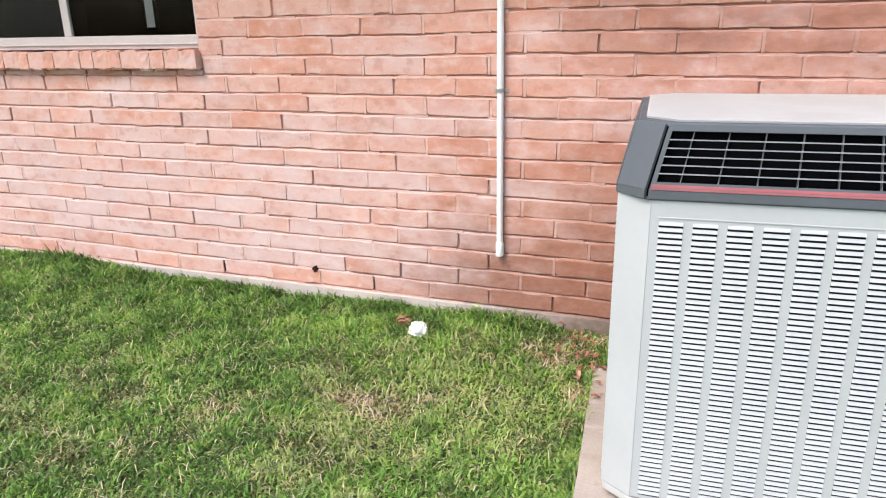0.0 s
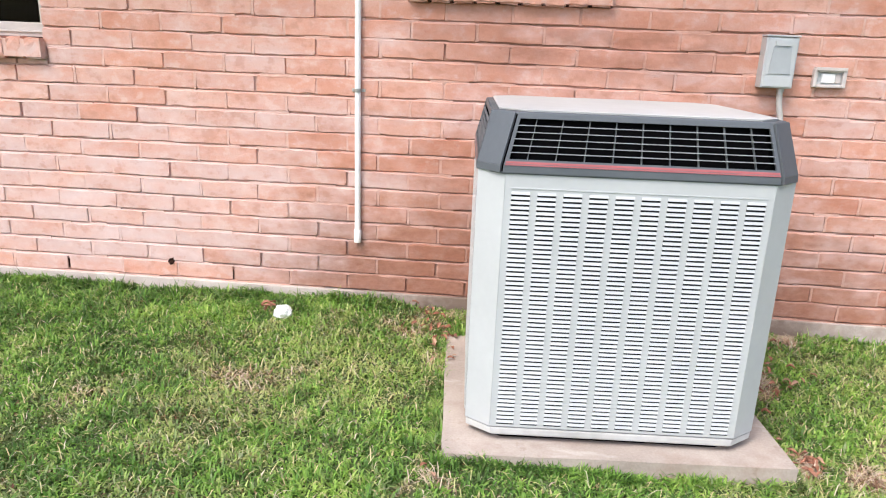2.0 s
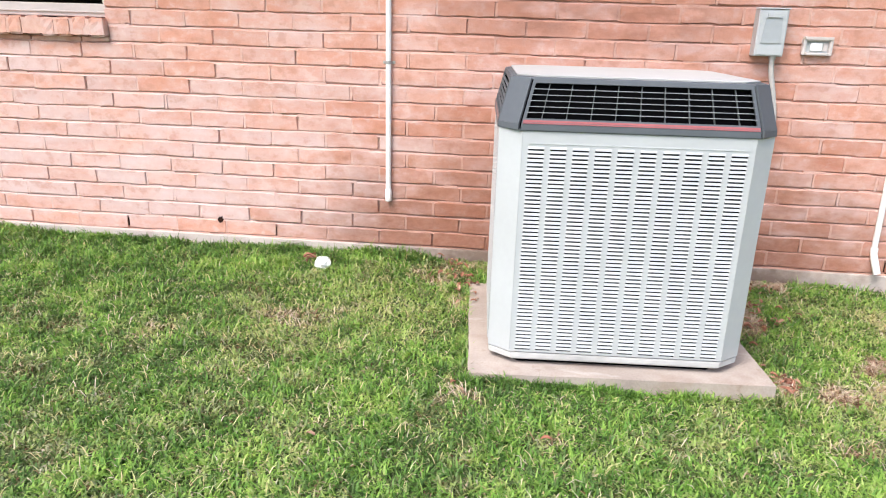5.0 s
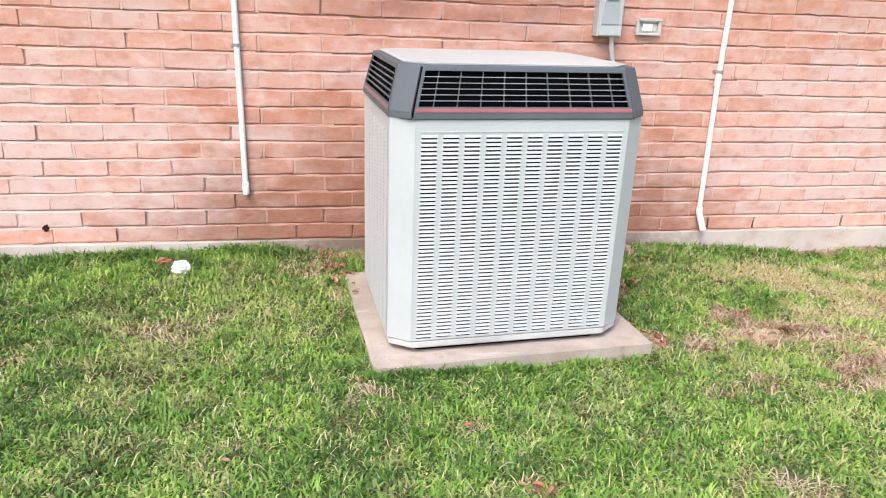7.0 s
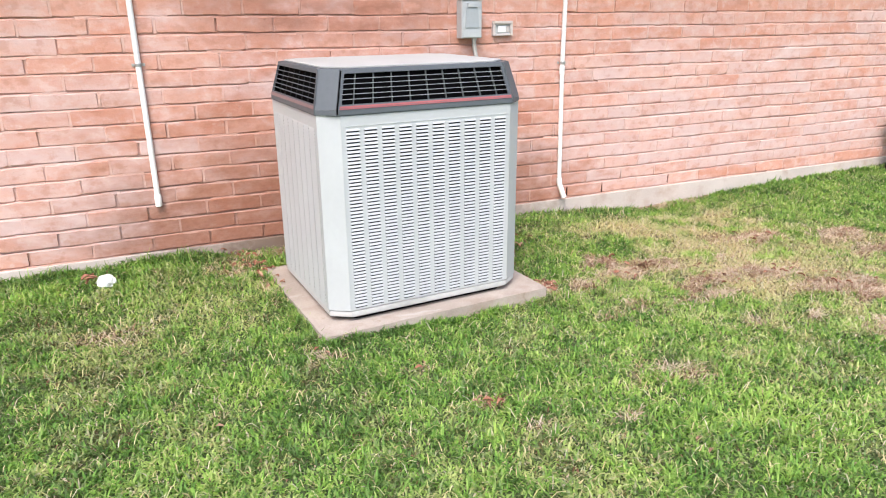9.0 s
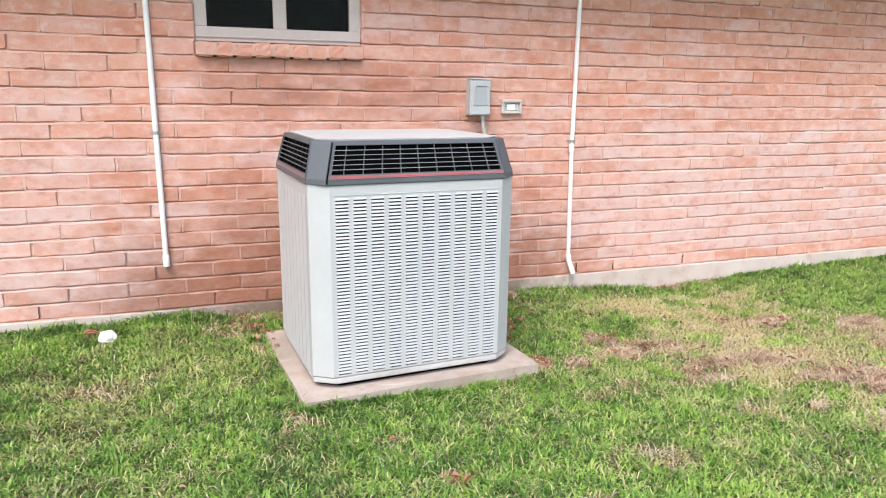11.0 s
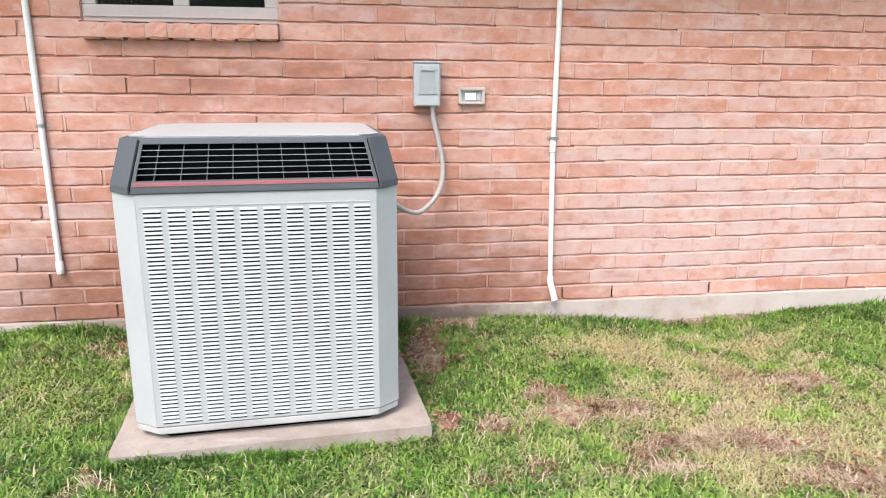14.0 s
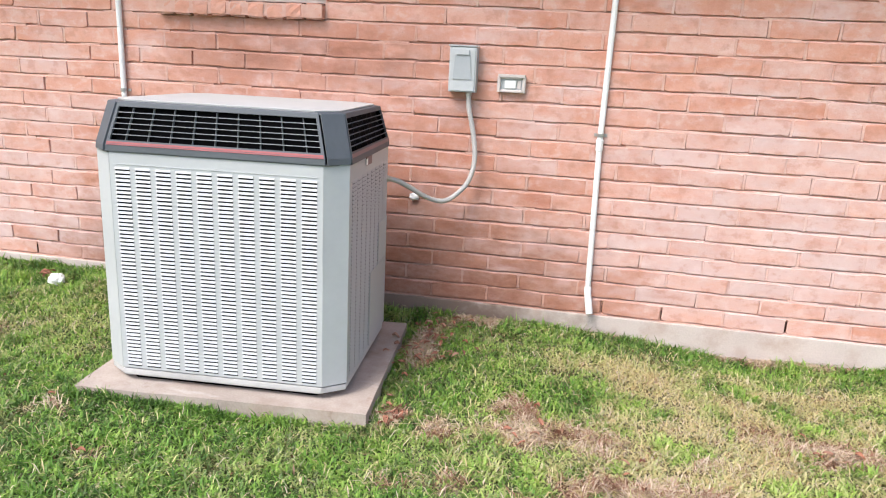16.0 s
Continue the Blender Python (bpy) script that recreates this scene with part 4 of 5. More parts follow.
def build_outlet():
    o = thing("outdoor_outlet", "weathered grey outlet cover with a white insert on bricks", "outlet", pose(1.203, WALL_Y, 1.112))
    w, h = 0.120, 0.068
    bm = bmesh.new()
    f = Face((-w / 2, -0.001, -h / 2), (w / 2, -0.001, -h / 2), (w / 2, -0.001, h / 2), (-w / 2, -0.001, h / 2))
    f.block(bm, 0, 0.12, 0, 1, -0.002, 0.022)
    f.block(bm, 0.88, 1, 0, 1, -0.002, 0.022)
    f.block(bm, 0.12, 0.88, 0, 0.17, -0.002, 0.022)
    f.block(bm, 0.12, 0.88, 0.83, 1, -0.002, 0.022)
    part("frame", bm, M_PLATE, o, "grey-brown raised frame", bevel=0.004)
    bm = bmesh.new()
    f.block(bm, 0.122, 0.878, 0.172, 0.828, 0.001, 0.008)
    part("back_plate", bm, M_BOX, o)
    bm = bmesh.new()
    f.block(bm, 0.26, 0.66, 0.26, 0.74, 0.0084, 0.017)
    part("insert", bm, M_INSERT, o, "white socket insert", bevel=0.002)
    bm = bmesh.new()
    f.block(bm, 0.70, 0.84, 0.26, 0.74, 0.0084, 0.012)
    part("side_insert", bm, M_PLATE, o, bevel=0.002)
    bm = bmesh.new()
    f.block(bm, 0.03, 0.97, 0.93, 1.10, -0.002, 0.027)
    part("hinge", bm, M_PLATE, o, bevel=0.001)


build_disconnect()
build_hose()
build_outlet()


# ---- small things on the wall and in the grass ----
def lump(bm, radii, seed, rough=0.3, sub=3):
    bmesh.ops.create_icosphere(bm, subdivisions=sub, radius=1.0)
    for v in bm.verts:
        n = noise.fractal(v.co * 1.6 + Vector((seed, 0, 0)), 0.8, 2.0, 4)
        v.co *= 1 + rough * n
        v.co.x, v.co.y, v.co.z = v.co.x * radii[0], v.co.y * radii[1], v.co.z * radii[2]


bm = bmesh.new()
lump(bm, (0.024, 0.012, 0.017), 3.0, 0.35)
foam = part("foam_plug", bm, M_PAPER, None, smooth=True)
foam.matrix_world = pose(0.800, WALL_Y - 0.004, 0.598)
tagged(foam, "small white foam plug stuck on the brick wall", "sealant")
bm = bmesh.new()
lump(bm, (0.038, 0.034, 0.028), 8.0, 0.26, 4)
wad = part("crumpled_paper", bm, M_PAPER, None)
wad.matrix_world = pose(-0.866, 2.318, lawn_z(-0.866, 2.318) + 0.027)
tagged(wad, "crumpled white paper wad lying in the grass", "litter")
# dark lump: the hole's shade is put into its colour
bm = bmesh.new()
lump(bm, (0.011, 0.005, 0.015), 5.0, 0.9)
hole = part("brick_hole", bm, M_HOLE, None)
hole.matrix_world = pose(-1.455, WALL_Y + 0.0015, 0.206)
tagged(hole, "dark brown lump standing in for the shaded hole knocked in the brickwork", "hole", kind="structure")


def build_weeps():
    """Open joints at the foot of the wall, their shade painted by dark blocks."""
    for x, z in WEEPS:
        bm = bmesh.new()
        box(bm, -0.0024, 0.0024, 0, 0.006, -0.024, 0.018)
        w = part("weep_hole", bm, M_HOLE)
        w.matrix_world = pose(x, WALL_Y + 0.0055, z)
        tagged(w, "open weep joint between bricks with a dark block for its shade", "weep hole", "weep holes in the wall", "structure")


build_weeps()


def leaf_mesh(seed):
    rnd = random.Random(seed)
    L, W = 0.050, 0.024
    bm = bmesh.new()
    rows = []
    curl = rnd.uniform(0.6, 1.5)
    for i in range(7):
        s = i / 6
        w = W * math.sin(math.pi * min(s * 0.93 + 0.07, 1.0)) ** 0.8
        z = 0.010 * math.sin(s * math.pi * curl)
        row = []
        for j in (-1, -0.5, 0, 0.5, 1):
            row.append(bm.verts.new((L * (s - 0.5), j * w / 2 * (1 + 0.15 * rnd.uniform(-1, 1)), z + abs(j) ** 1.5 * 0.009 * curl)))
        rows.append(row)
    for a, b in zip(rows, rows[1:]):
        for k in range(4):
            bm.faces.new((a[k], a[k + 1], b[k + 1], b[k]))
    tube(bm, [(L * 0.5, 0, 0.002), (L * 0.5 + 0.014, 0.002, 0.005)], 0.0007, 5)
    bmesh.ops.recalc_face_normals(bm, faces=bm.faces)
    bmesh.ops.solidify(bm, geom=bm.faces[:], thickness=0.0006)
    return finish(bm, "dead_leaf", M_LEAF, smooth=True)


def build_leaves():
    rnd = random.Random(11)
    shapes = [leaf_mesh(k) for k in range(6)]
    spots = [(0.262, 0.888), (0.128, 1.171), (-0.555, 1.10), (0.71, 0.43), (0.69, 0.37), (-0.141, 1.384), (-0.17, 1.42), (-0.915, 2.335), (-0.93, 2.31), (-0.92, 2.355), (-0.94, 2.34), (-0.925, 2.325)]
    clusters = [((0.945, 2.16), 0.10, 64), ((0.955, 1.65), 0.032, 26), ((0.97, 2.36), 0.08, 14), ((0.26, 0.885), 0.03, 4), ((-0.19, 2.24), 0.07, 12), ((-0.30, 2.46), 0.10, 8), ((1.02, 2.40), 0.12, 8),
                ((-0.24, 2.38), 0.05, 12), ((1.42, 1.68), 0.06, 9), ((2.08, 1.36), 0.08, 8), ((1.75, 1.40), 0.08, 8), ((2.42, 1.79), 0.08, 7), ((2.24, 1.12), 0.09, 8)]
    for (cx, cy), s, n in clusters:
        spots += [(rnd.gauss(cx, s * 0.7), min(rnd.gauss(cy, s), 2.52)) for _ in range(n)]
    for x, y in spots:
        ob = new("dead_leaf", shapes[rnd.randrange(6)])
        on_pad = pad_side(x, y) < 0
        z = (PAD_TOP + 0.004) if on_pad else lawn_z(x, y) + rnd.uniform(0.018, 0.030) + (0.012 if y > 2.3 else 0.0)
        sc = rnd.uniform(0.35, 0.7)
        if x < -0.85 and y > 2.2:       # larger ones beside the wad
            sc, z = sc + 0.35, z + 0.012
        ob.matrix_world = pose(x, y, z, rnd.uniform(-25, 25), rnd.uniform(-25, 25), rnd.uniform(0, 360)) @ Matrix.Scale(sc, 4)
        tagged(ob, "curled reddish brown dead leaf lying in the grass", "leaf", "fallen leaves on the lawn")


build_leaves()


def build_bench():
    b = thing("garden_bench", "low dark brown wooden bench standing by the brick wall", "bench", pose(5.05, 2.35, lawn_z(4.5, 2.4)))
    zg = lawn_z(4.5, 2.4)
    top = 0.450 - zg
    for k in range(3):
        bm = bmesh.new()
        box(bm, -0.62, 0.62, -0.15 + 0.102 * k, -0.052 + 0.102 * k, top - 0.03, top)
        part("seat_board", bm, M_WOOD, b, bevel=0.004)
    for s in (-1, 1):
        for y0 in (-0.12, 0.10):
            bm = bmesh.new()
            quad_box(bm, [(s * 0.535 - 0.045, y0, -0.01), (s * 0.535 + 0.045, y0, -0.01), (s * 0.515 + 0.040, y0, top - 0.031), (s * 0.515 - 0.040, y0, top - 0.031)], Vector((0, 0.03, 0)))
            part("leg", bm, M_WOOD, b, bevel=0.003)


build_bench()


# ---- lawn ----
BARE = [  # x, y, half width, half depth, strength: soil and dead mat showing
    (1.38, 1.80, 0.065, 0.10, 1.0), (1.42, 1.66, 0.085, 0.065, 1.0), (1.57, 1.69, 0.035, 0.03, 0.9), (1.75, 1.41, 0.15, 0.05, 1.0), (1.63, 1.27, 0.07, 0.07, 0.9),
    (1.92, 1.40, 0.09, 0.04, 0.9), (2.08, 1.35, 0.13, 0.045, 1.0), (2.42, 1.79, 0.15, 0.06, 1.0), (2.90, 1.62, 0.16, 0.08, 1.0), (2.85, 1.40, 0.14, 0.06, 0.9),
    (2.22, 1.13, 0.20, 0.07, 1.0), (2.33, 0.96, 0.13, 0.08, 1.0), (2.00, 0.72, 0.09, 0.06, 0.8), (1.79, 0.91, 0.045, 0.03, 0.9), (0.95, 2.20, 0.055, 0.13, 0.7),
    (0.94, 1.64, 0.04, 0.06, 0.9), (3.40, 1.15, 0.40, 0.22, 0.7),
]
THIN = [  # pale dead grass and thin spots
    (1.15, 1.60, 0.05, 0.055, 0.9), (1.64, 1.62, 0.075, 0.10, 0.85), (1.75, 1.66, 0.06, 0.04, 0.7), (1.95, 1.60, 0.10, 0.035, 0.7), (2.20, 1.88, 0.10, 0.05, 0.6),
    (1.53, 0.98, 0.06, 0.04, 0.6), (1.43, 1.25, 0.07, 0.05, 0.6), (1.22, 1.34, 0.06, 0.05, 0.6), (0.94, 0.78, 0.09, 0.06, 0.6), (0.27, 0.89, 0.055, 0.03, 0.8),
    (0.34, 0.73, 0.05, 0.03, 0.5), (0.63, 0.63, 0.05, 0.03, 0.5), (-0.14, 1.40, 0.05, 0.05, 0.6), (0.14, 1.20, 0.04, 0.03, 0.5), (-0.79, 1.89, 0.14, 0.06, 0.35),
    (-0.68, 0.90, 0.05, 0.03, 0.4), (1.05, 1.28, 0.06, 0.05, 0.45), (-0.89, 1.84, 0.12, 0.07, 0.3), (-1.34, 1.67, 0.10, 0.06, 0.3),
]
FOOT = [  # bare strips under the wall and round the pad
    (1.14, 2.48, 0.16, 0.06, 0.8), (-0.16, 2.12, 0.06, 0.14, 0.4), (-0.32, 2.33, 0.10, 0.07, 0.3), (0.05, 2.49, 0.40, 0.035, 0.5), (2.45, 2.53, 0.28, 0.035, 0.9),
    (1.75, 2.54, 0.12, 0.02, 0.7),
]
DRY = BARE + THIN + FOOT


def blotches(x, y, spots):
    """Ragged patches, 0 to 1."""
    w = np.zeros_like(x)
    wx = x + (smooth_noise(x, y, 9, 3) - 0.5) * 0.10 + (smooth_noise(x, y, 24, 5) - 0.5) * 0.06
    wy = y + (smooth_noise(x, y, 9, 13) - 0.5) * 0.10 + (smooth_noise(x, y, 24, 15) - 0.5) * 0.05
    torn = (smooth_noise(x, y, 34, 4) - 0.5) * 1.5 + (smooth_noise(x, y, 14, 6) - 0.5) * 1.2
    for cx, cy, rx, ry, s in spots:
        d = np.sqrt(((wx - cx) / rx) ** 2 + ((wy - cy) / ry) ** 2) + torn
        w = np.maximum(w, s * np.clip(1.45 - d, 0, 1))
    return w


def worn(x, y):
    return np.maximum(blotches(x, y, BARE + FOOT), 0.55 * blotches(x, y, THIN))


def mesh_of_blades(name, label, x, y, z, length, width, lean, bend, turn, tone, dry):
    """One bent, tapering blade for every place given."""
    n = len(x)
    dirx, diry = np.cos(turn), np.sin(turn)
    # tips stay clear of the wall
    diry = np.where(y + diry * np.sin(lean) * length > 2.550, -np.abs(diry), diry)
    px, py = -diry, dirx
    s1, c1 = np.sin(lean * 0.7), np.cos(lean * 0.7)
    l2 = np.clip(lean + bend, 0, 1.95)
    s2, c2 = np.sin(l2), np.cos(l2)
    mx, my, mz = x + dirx * s1 * length * 0.5, y + diry * s1 * length * 0.5, z + c1 * length * 0.5
    tx, ty, tz = mx + dirx * s2 * length * 0.5, my + diry * s2 * length * 0.5, mz + c2 * length * 0.5
    h = width / 2
    v = np.empty((n, 5, 3), np.float32)
    v[:, 0] = np.stack([x - px * h * 0.8, y - py * h * 0.8, z - 0.004], 1)
    v[:, 1] = np.stack([x + px * h * 0.8, y + py * h * 0.8, z - 0.004], 1)
    v[:, 2] = np.stack([mx + px * h, my + py * h, mz], 1)
    v[:, 3] = np.stack([mx - px * h, my - py * h, mz], 1)
    v[:, 4] = np.stack([tx, ty, tz], 1)
    base = (np.arange(n) * 5)[:, None]
    loops = np.concatenate([base + np.array([[0, 1, 2, 3]]), base + np.array([[3, 2, 4]])], 1).ravel().astype(np.int32)
    me = bpy.data.meshes.new(name)
    me.vertices.add(n * 5)
    me.vertices.foreach_set("co", v.ravel())
    me.loops.add(len(loops))
    me.loops.foreach_set("vertex_index", loops)
    me.polygons.add(n * 2)
    me.polygons.foreach_set("loop_start", (np.arange(n)[:, None] * 7 + np.array([[0, 4]])).ravel().astype(np.int32))
    me.update(calc_edges=True)
    for key, values in (("tone", tone), ("dry", dry)):
        att = me.attributes.new(key, "FLOAT", "POINT")
        att.data.foreach_set("value", np.repeat(np.clip(values, 0, 1), 5).astype(np.float32))
    me.materials.append(M_BLADE)
    tagged(new(name, me), label, "grass", kind="stuff")


def patchiness(x, y):
    return 0.28 * smooth_noise(x, y, 3.2, 7) + 0.34 * smooth_noise(x, y, 9, 8) + 0.38 * smooth_noise(x, y, 20, 10)


def pale_zone(x, y):
    """Lighter, tired grass between the pad and the wad."""
    return np.exp(-((x + 0.50) / 0.42) ** 2 - ((y - 1.98) / 0.30) ** 2)


def yellowing(x, y):
    """How far the turf has turned from green to straw."""
    patch, dz = patchiness(x, y), dry_zone(x, y)
    fresh = np.maximum(lush_zone(x, y), lime(x, y))
    open_lawn = np.clip(0.06 + 1.3 * (patch - 0.50), 0.01, 0.28) * (1 - 0.5 * np.clip((-0.9 - x) / 0.5, 0, 1) * np.clip((y - 1.7) / 0.4, 0, 1))
    bleached = dz * np.clip(0.42 + 2.4 * (patch - 0.47), 0.05, 0.90)
    return np.maximum(open_lawn + 0.16 * pale_zone(x, y), bleached) * (1 - 0.75 * fresh)


def green_tone(x, y, rs):
    return (0.42 + rs.normal(0, 0.20, len(x)) + 0.20 * (smooth_noise(x, y, 1.6, 21) - 0.5) + 0.40 * (smooth_noise(x, y, 8, 22) - 0.5)
            + 0.60 * (smooth_noise(x, y, 28, 23) - 0.5) + 0.34 * lime(x, y) + 0.16 * dry_zone(x, y) + 0.10 * pale_zone(x, y) - 0.12 * lush_zone(x, y) - 0.14 * np.clip((-0.8 - x) / 0.5, 0, 1) - 0.04 * np.clip((-0.1 - x) / 0.4, 0, 1) * np.clip((1.6 - y) / 0.4, 0, 1)
            - 0.12 * np.clip((x - 1.2) / 0.5, 0, 1) * np.clip((0.95 - y) / 0.4, 0, 1))


def build_turf(label, n, area, rs):
    x0, x1, y0, y1 = area
    x, y = rs.uniform(x0, x1, n), rs.uniform(y0, y1, n)
    w = worn(x, y)
    keep = (pad_side(x, y) > -0.004) & (rs.rand(n) > np.clip(1.0 * w, 0, 0.86))
    x, y, w = x[keep], y[keep], w[keep]
    n, off = len(x), pad_side(x, y)
    tuft = smooth_noise(x, y, 15, 9)
    olive = np.clip(yellowing(x, y) + 0.7 * w, 0, 1)
    dry = np.clip(olive + rs.normal(0, 0.13, n), 0, 1)
    dry = np.where(rs.rand(n) < 0.06 + 0.22 * olive, rs.uniform(0.5, 1.0, n), dry)
    length = (0.018 + 0.024 * rs.rand(n)) * (0.55 + 0.95 * tuft) * (1 - 0.45 * w) * (1 - 0.25 * dry)
    length = length * np.where((y > 2.46) | (off < 0.03), 1.35, 1.0) * (1 + 0.35 * np.clip((y - 2.1) / 0.2, 0, 1) * np.clip((-0.3 - x) / 0.3, 0, 1))
    lean = np.clip(np.abs(rs.normal(0.95, 0.40, n)) + 0.45 * dry, 0.05, 1.5)
    tone = green_tone(x, y, rs) - 0.10 * dry
    mesh_of_blades("lawn_grass", label, x, y, lawn_heights(x, y), length, rs.uniform(0.0042, 0.0076, n), lean, rs.uniform(0.1, 1.0, n),
                   rs.uniform(0, 2 * math.pi, n), tone, dry)


def build_straw(label, n, area, rs):
    """Dead blades lying on the turf, thick in the bleached stretch."""
    x0, x1, y0, y1 = area
    x, y = rs.uniform(x0, x1, n), rs.uniform(y0, y1, n)
    w, turned = worn(x, y), yellowing(x, y)
    keep = (pad_side(x, y) > 0.0) & (rs.rand(n) < 0.06 + 0.95 * np.clip(turned - 0.22, 0, 1) * (0.3 + 0.7 * dry_zone(x, y)) + 0.7 * w)
    x, y, w = x[keep], y[keep], w[keep]
    n = len(x)
    z = lawn_heights(x, y) + rs.uniform(0.004, 0.022, n) * (1 - 0.7 * w)
    tone = np.clip(np.where(rs.rand(n) < 0.25, rs.normal(0.23, 0.03, n), rs.normal(0.66, 0.16, n)) - 0.50 * np.clip(w * 1.6, 0, 1) * rs.rand(n), 0.03, 1)
    mesh_of_blades("dry_straw", label, x, y, z, rs.uniform(0.022, 0.060, n), rs.uniform(0.0018, 0.0036, n), rs.uniform(1.2, 1.52, n), rs.uniform(0.0, 0.6, n),
                   rs.uniform(0, 2 * math.pi, n), tone, rs.uniform(0.55, 1.0, n))


def build_thatch(label, n, rs):
    """Matted dead grass on the bare patches, combed one way within a patch."""
    d = np.array(DRY)
    share = d[:, 2] * d[:, 3] * d[:, 4]
    d = d[rs.choice(len(d), n, p=share / share.sum())]
    x, y = d[:, 0] + rs.normal(0, 0.75, n) * d[:, 2], np.minimum(d[:, 1] + rs.normal(0, 0.75, n) * d[:, 3], 2.54)
    w = worn(x, y)
    keep = (pad_side(x, y) > 0.0) & (rs.rand(n) < 1.5 * w)
    x, y, w = x[keep], y[keep], w[keep]
    n = len(x)
    pale = smooth_noise(x * 0.7, y * 1.5, 15, 51)
    tone = np.clip(0.31 * pale - 0.015 + rs.uniform(-0.07, 0.14, n), 0, 0.27)
    mesh_of_blades("dead_thatch", label, x, y, lawn_heights(x, y) + rs.uniform(0.001, 0.010, n), rs.uniform(0.020, 0.062, n), rs.uniform(0.0020, 0.0048, n),
                   rs.uniform(1.15, 1.55, n), rs.uniform(0.0, 0.5, n), 9.0 * smooth_noise(x, y, 5, 61) + rs.normal(0, 1.4, n), tone, rs.uniform(0.85, 1.0, n))


def build_edging(label, n, area, rs):
    """Longer tufts that the mower misses beside concrete."""
    x0, x1, y0, y1 = area
    x, y = rs.uniform(x0, x1, n), rs.uniform(y0, y1, n)
    off = pad_side(x, y)
    keep = (off > 0.0) & ((off < 0.03) | (y > 2.49)) & (rs.rand(n) < smooth_noise(x, y, 14, 71) * 1.6 - 0.35) & (rs.rand(n) > worn(x, y))
    x, y = x[keep], y[keep]
    n = len(x)
    mesh_of_blades("edge_grass", label, x, y, lawn_heights(x, y), rs.uniform(0.026, 0.058, n), rs.uniform(0.0032, 0.0060, n), np.clip(np.abs(rs.normal(0.7, 0.4, n)), 0.05, 1.5),
                   rs.uniform(0.1, 1.0, n), rs.uniform(0, 2 * math.pi, n), green_tone(x, y, rs) - 0.05, np.clip(yellowing(x, y) * 0.7 + rs.normal(0, 0.1, n), 0, 1))


LIME = [(1.91, 1.68, 0.16, 0.07), (2.25, 1.54, 0.18, 0.06), (1.49, 1.77, 0.07, 0.05), (1.92, 0.78, 0.15, 0.07), (2.60, 1.25, 0.14, 0.06), (-1.30, 2.30, 0.30, 0.10), (-0.43, 1.32, 0.14, 0.10), (1.08, 0.42, 0.25, 0.15)]


def lime(x, y):
    """Clumps of fresh yellow-green weed and grass."""
    g = np.zeros_like(x)
    torn = (smooth_noise(x, y, 22, 41) - 0.5) * 1.4
    for cx, cy, rx, ry in LIME:
        g = np.maximum(g, np.clip(1.3 - np.sqrt(((x - cx) / rx) ** 2 + ((y - cy) / ry) ** 2) + torn, 0, 1))
    return g


def dry_zone(x, y):
    """The sun-bleached stretch of lawn beside the unit."""
    wob = (smooth_noise(x, y, 2.5, 31) - 0.5) * 0.8 + (smooth_noise(x, y, 10, 32) - 0.5) * 0.5
    return np.clip((x + wob - 1.15) / 0.6, 0, 1) * np.clip((3.7 + wob - x) / 1.0, 0, 1) * np.clip((y + wob - 0.6) / 0.6, 0, 1) * np.clip((2.50 - 0.25 * wob - y) / 0.25, 0, 1)


def lush_zone(x, y):
    """Thick green grass further along the wall."""
    wob = (smooth_noise(x, y, 2.0, 33) - 0.5) * 0.7 + (smooth_noise(x, y, 8, 34) - 0.5) * 0.5 + (smooth_noise(x, y, 26, 35) - 0.5) * 0.3
    far = np.clip((x + wob - 2.6) / 0.6, 0, 1) * np.clip((y + wob - 1.6) / 0.55, 0, 1)
    by_wall = np.clip((x - 0.95) / 0.15, 0, 1) * np.clip((2.35 + wob - x) / 0.4, 0, 1) * np.clip((y + 0.4 * wob - 2.15) / 0.2, 0, 1)
    return np.maximum(far, 0.5 * by_wall)


build_ground()
rs = np.random.RandomState(4)
build_turf("short green lawn grass with yellowing blades", 440000, (-3.4, 5.6, 0.10, 2.55), rs)
build_straw("dead straw-coloured grass lying on the turf", 230000, (-3.4, 5.6, 0.10, 2.55), rs)
build_thatch("matted pinkish brown dead grass in bare patches", 42000, rs)
build_edging("longer tufts of grass along the concrete pad", 90000, (-0.22, 0.94, 1.44, 2.45), rs)
build_edging("longer tufts of grass along the foot of the wall", 16000, (-3.4, 4.6, 2.49, 2.545), rs)
build_edging("thick unmown grass along the foot of the wall", 14000, (-3.4, -1.0, 2.49, 2.545), rs)
for patch, count in (((-6.5, 8.0, -2.2, -0.60), 70000), ((-4.5, 6.4, -0.60, 0.10), 80000), ((-6.5, -3.4, 0.10, 2.55), 30000), ((5.6, 8.0, 0.10, 2.55), 20000)):
    build_turf("short green lawn grass of the outer yard", count, patch, rs)

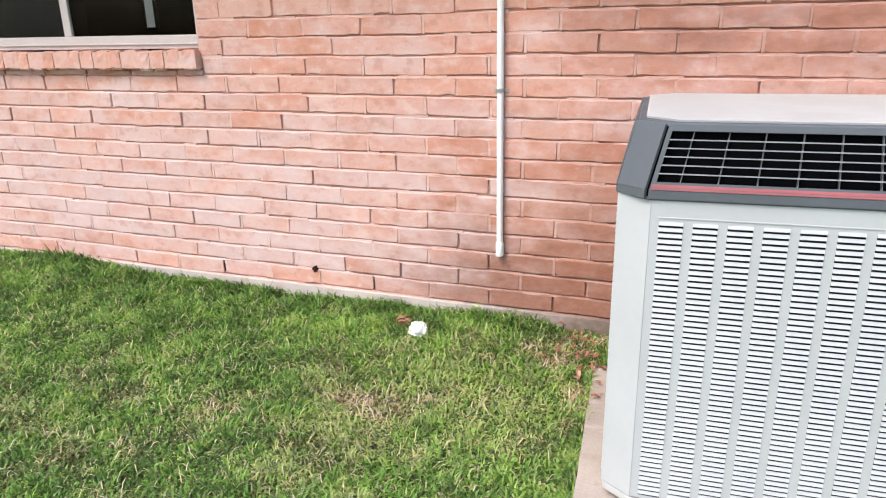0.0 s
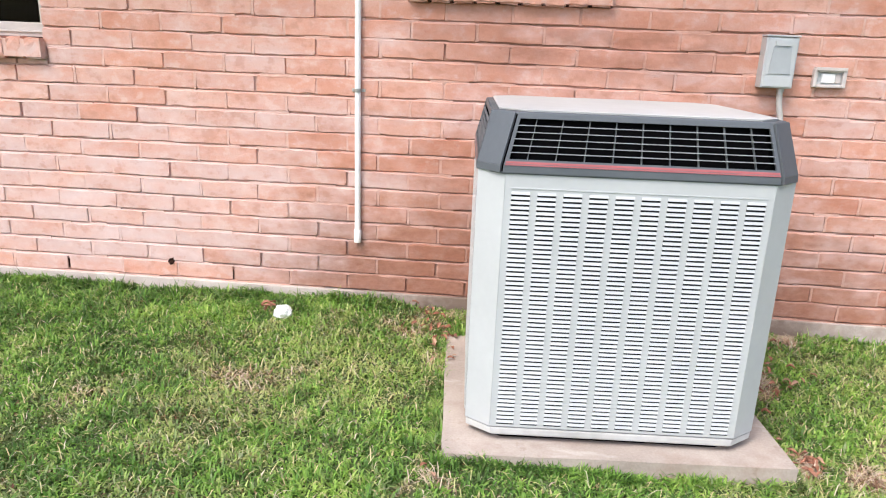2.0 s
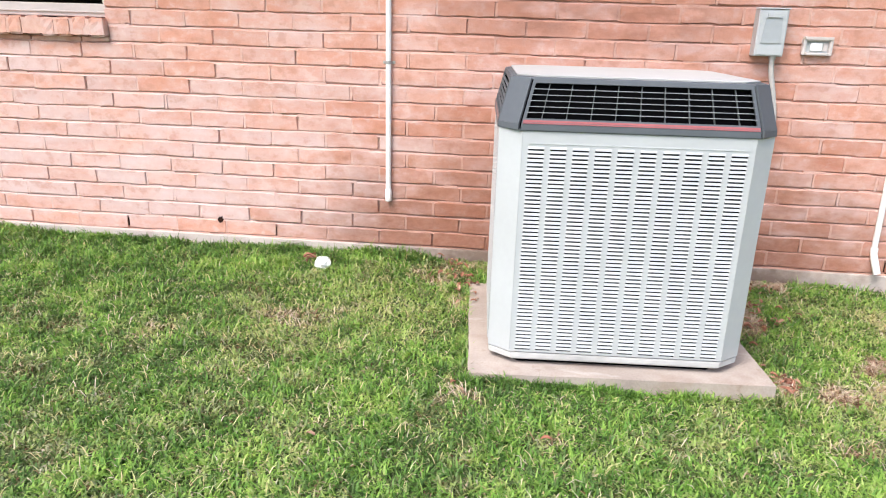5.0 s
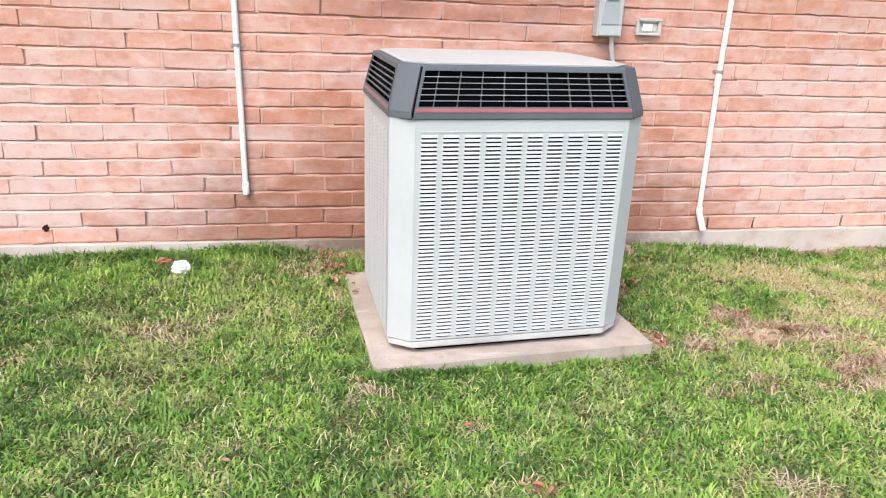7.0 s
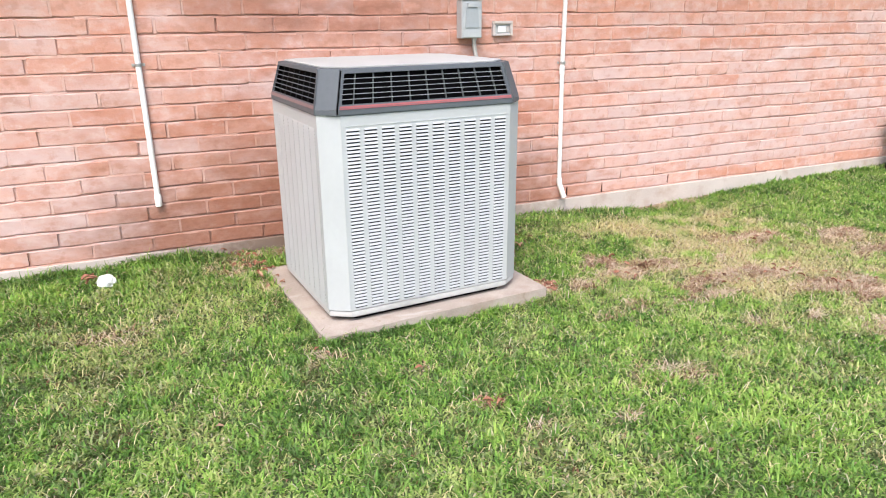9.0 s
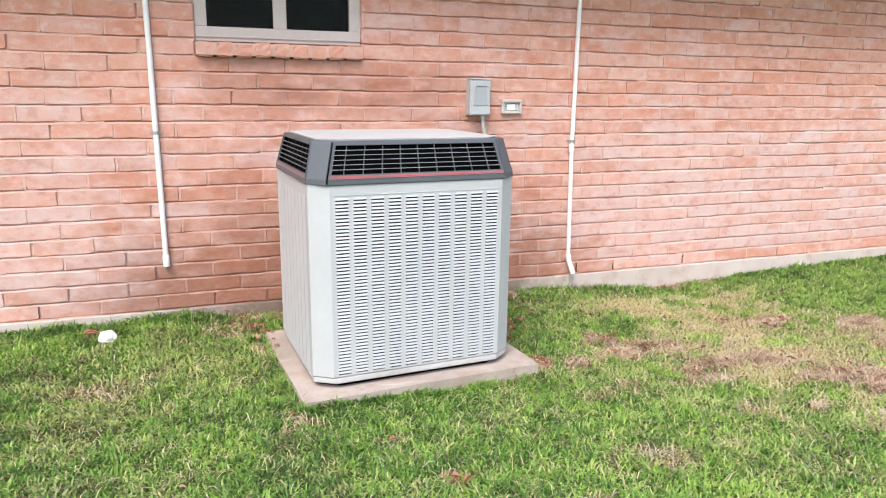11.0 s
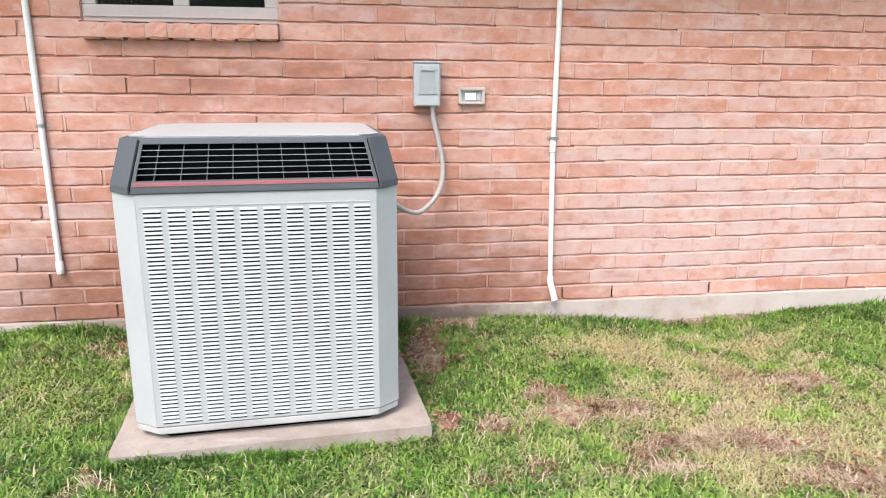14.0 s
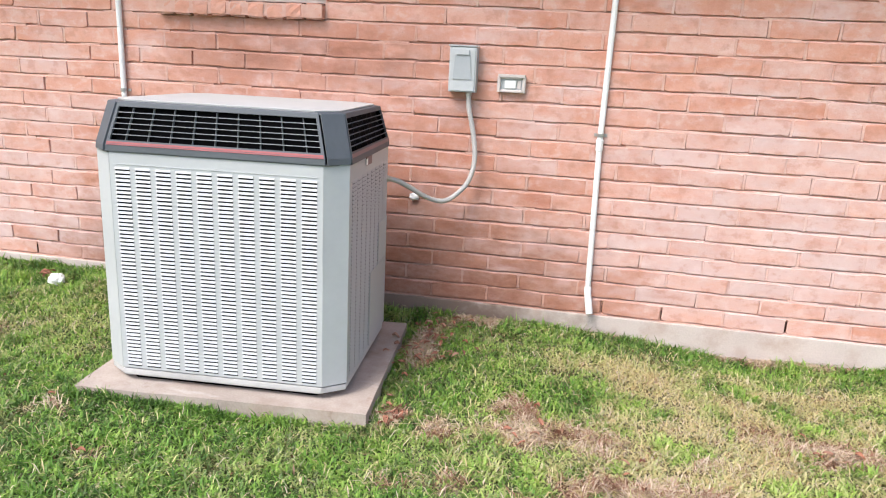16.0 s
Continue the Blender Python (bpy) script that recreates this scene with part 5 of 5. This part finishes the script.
# ---- bricks, last ----
def brick_shape(rnd):
    """One worn brick, front at y = 0, centred in x and z."""
    L, H, D = BOND[0][1] - JOINT, COURSE - JOINT, 0.085
    j = lambda s: rnd.uniform(-s, s)
    cuts = [(-0.38 + 0.19 * q + j(0.05)) * L for q in range(5)]
    round_off = [rnd.uniform(0.003, 0.013) for _ in range(4)]
    sag = j(0.0014)
    outer = []
    for side, row in ((-1, cuts), (1, cuts[::-1])):
        ends = []
        for e in (side, -side):          # rounded corners, each its own way
            c = round_off.pop()
            ends.append([(e * (L / 2 - c), side * (H / 2 - c * 0.12)), (e * (L / 2 - c * 0.30), side * (H / 2 - c * 0.34)), (e * (L / 2 + j(0.0012)), side * (H / 2 - c * 1.1))])
        run = []
        for x in row:
            chip = abs(j(0.0045)) if rnd.random() < 0.22 else 0.0
            run.append((x, side * (H / 2 + j(0.0024) - chip) + sag))
        outer += ends[0][::-1] + run + ends[1]
    r = 0.0019
    inner = [(x - math.copysign(r, x) * (1 if abs(x) > L * 0.45 else 0) + j(0.0015), z - math.copysign(r * rnd.uniform(0.4, 1.6), z) * (1 if abs(z) > H * 0.3 else 0)) for x, z in outer]
    n = len(outer)
    verts = [(x, j(0.0004), z) for x, z in inner] + [(x, r * 1.1 + j(0.001), z) for x, z in outer] + [(x, D, z) for x, z in outer]
    faces = [tuple(range(n))]
    for k in range(n):
        m = (k + 1) % n
        faces.append((k, k + n, m + n, m))
        faces.append((k + n, k + 2 * n, m + 2 * n, m + n))
    return verts, faces


def brick_rows():
    """Every brick of the wall: centre x, z, length."""
    out = []
    n = int((SOFFIT_Z - Z0) / COURSE) + 1
    for i in range(n):
        z0, z1 = Z0 + COURSE * i, Z0 + COURSE * (i + 1)
        gaps = course_gaps((z0 + z1) / 2)
        x, step = BOND[i % 2]
        k0 = math.ceil((WALL_X[0] - x) / step)
        k1 = math.floor((WALL_X[1] - x) / step) - 1
        for k in range(k0, k1 + 1):
            pieces = [(x + k * step + head_shift(i, k), x + (k + 1) * step + head_shift(i, k + 1))]
            for g0, g1 in gaps:
                nxt = []
                for a, b in pieces:
                    if b <= g0 or a >= g1:
                        nxt.append((a, b))
                    else:
                        if a < g0:
                            nxt.append((a, g0))
                        if b > g1:
                            nxt.append((g1, b))
                pieces = nxt
            out += [((a + b) / 2, (z0 + z1) / 2, b - a) for a, b in pieces if b - a > 0.03]
    z_cut = SILL_A[2] - 0.003 - Z0
    base = math.floor(z_cut / COURSE) * COURSE
    x = SILL_A[0]
    while x < SILL_A[1] - 0.05:
        end = min(x + BOND[0][1], SILL_A[1])
        out.append(((x + end) / 2, Z0 + (base + z_cut) / 2, end - x))
        x = end
    return out


def build_bricks():
    rnd = random.Random(21)
    shapes = [brick_shape(rnd) for _ in range(24)]
    meshes = []
    for v, f in shapes:
        me = bpy.data.meshes.new("brick")
        me.from_pydata(v, [], f)
        me.materials.append(M_BRICK)
        meshes.append(me)
    rows = brick_rows()
    rows.sort(key=lambda r: (abs(r[0] - 0.6) / 1.6) ** 2 + (abs(r[1] - 0.75) / 0.62) ** 2)
    verts, faces = [], []
    full = BOND[0][1] - JOINT
    for k, (x, z, length) in enumerate(rows):
        s = rnd.randrange(24)
        slope = math.degrees(math.atan((course_wave(x + 0.1, z) - course_wave(x - 0.1, z)) / 0.2))
        m = pose(x + rnd.uniform(-0.002, 0.002), WALL_Y + rnd.uniform(-0.0015, 0.003), z + course_wave(x, z) + rnd.uniform(-0.0012, 0.0012),
                 rnd.uniform(0.5, 3.2), rnd.uniform(-0.45, 0.45) - slope, rnd.uniform(-0.4, 0.4))
        sx = (length - JOINT * (1 if length > 0.235 else 0.6)) / full
        cut = (z - Z0) / COURSE % 1.0
        sz = 1.0 if abs(cut - 0.5) < 0.01 else max(0.3, 2 * cut - 0.03)
        m = m @ Matrix.Diagonal((sx, 1, sz, 1))
        if k < 300:
            b = new("brick", meshes[s])
            b.parent = WALL
            b.matrix_basis = m
        else:
            v, f = shapes[s]
            o = len(verts)
            verts += [tuple(m @ Vector(p)) for p in v]
            faces += [tuple(o + q for q in g) for g in f]
    me = bpy.data.meshes.new("bricks")
    me.from_pydata(verts, [], faces)
    me.materials.append(M_BRICKS)
    b = new("bricks", me)
    b.parent = WALL
    tagged(b, "pinkish red bricks of the wall", kind="stuff")


build_bricks()
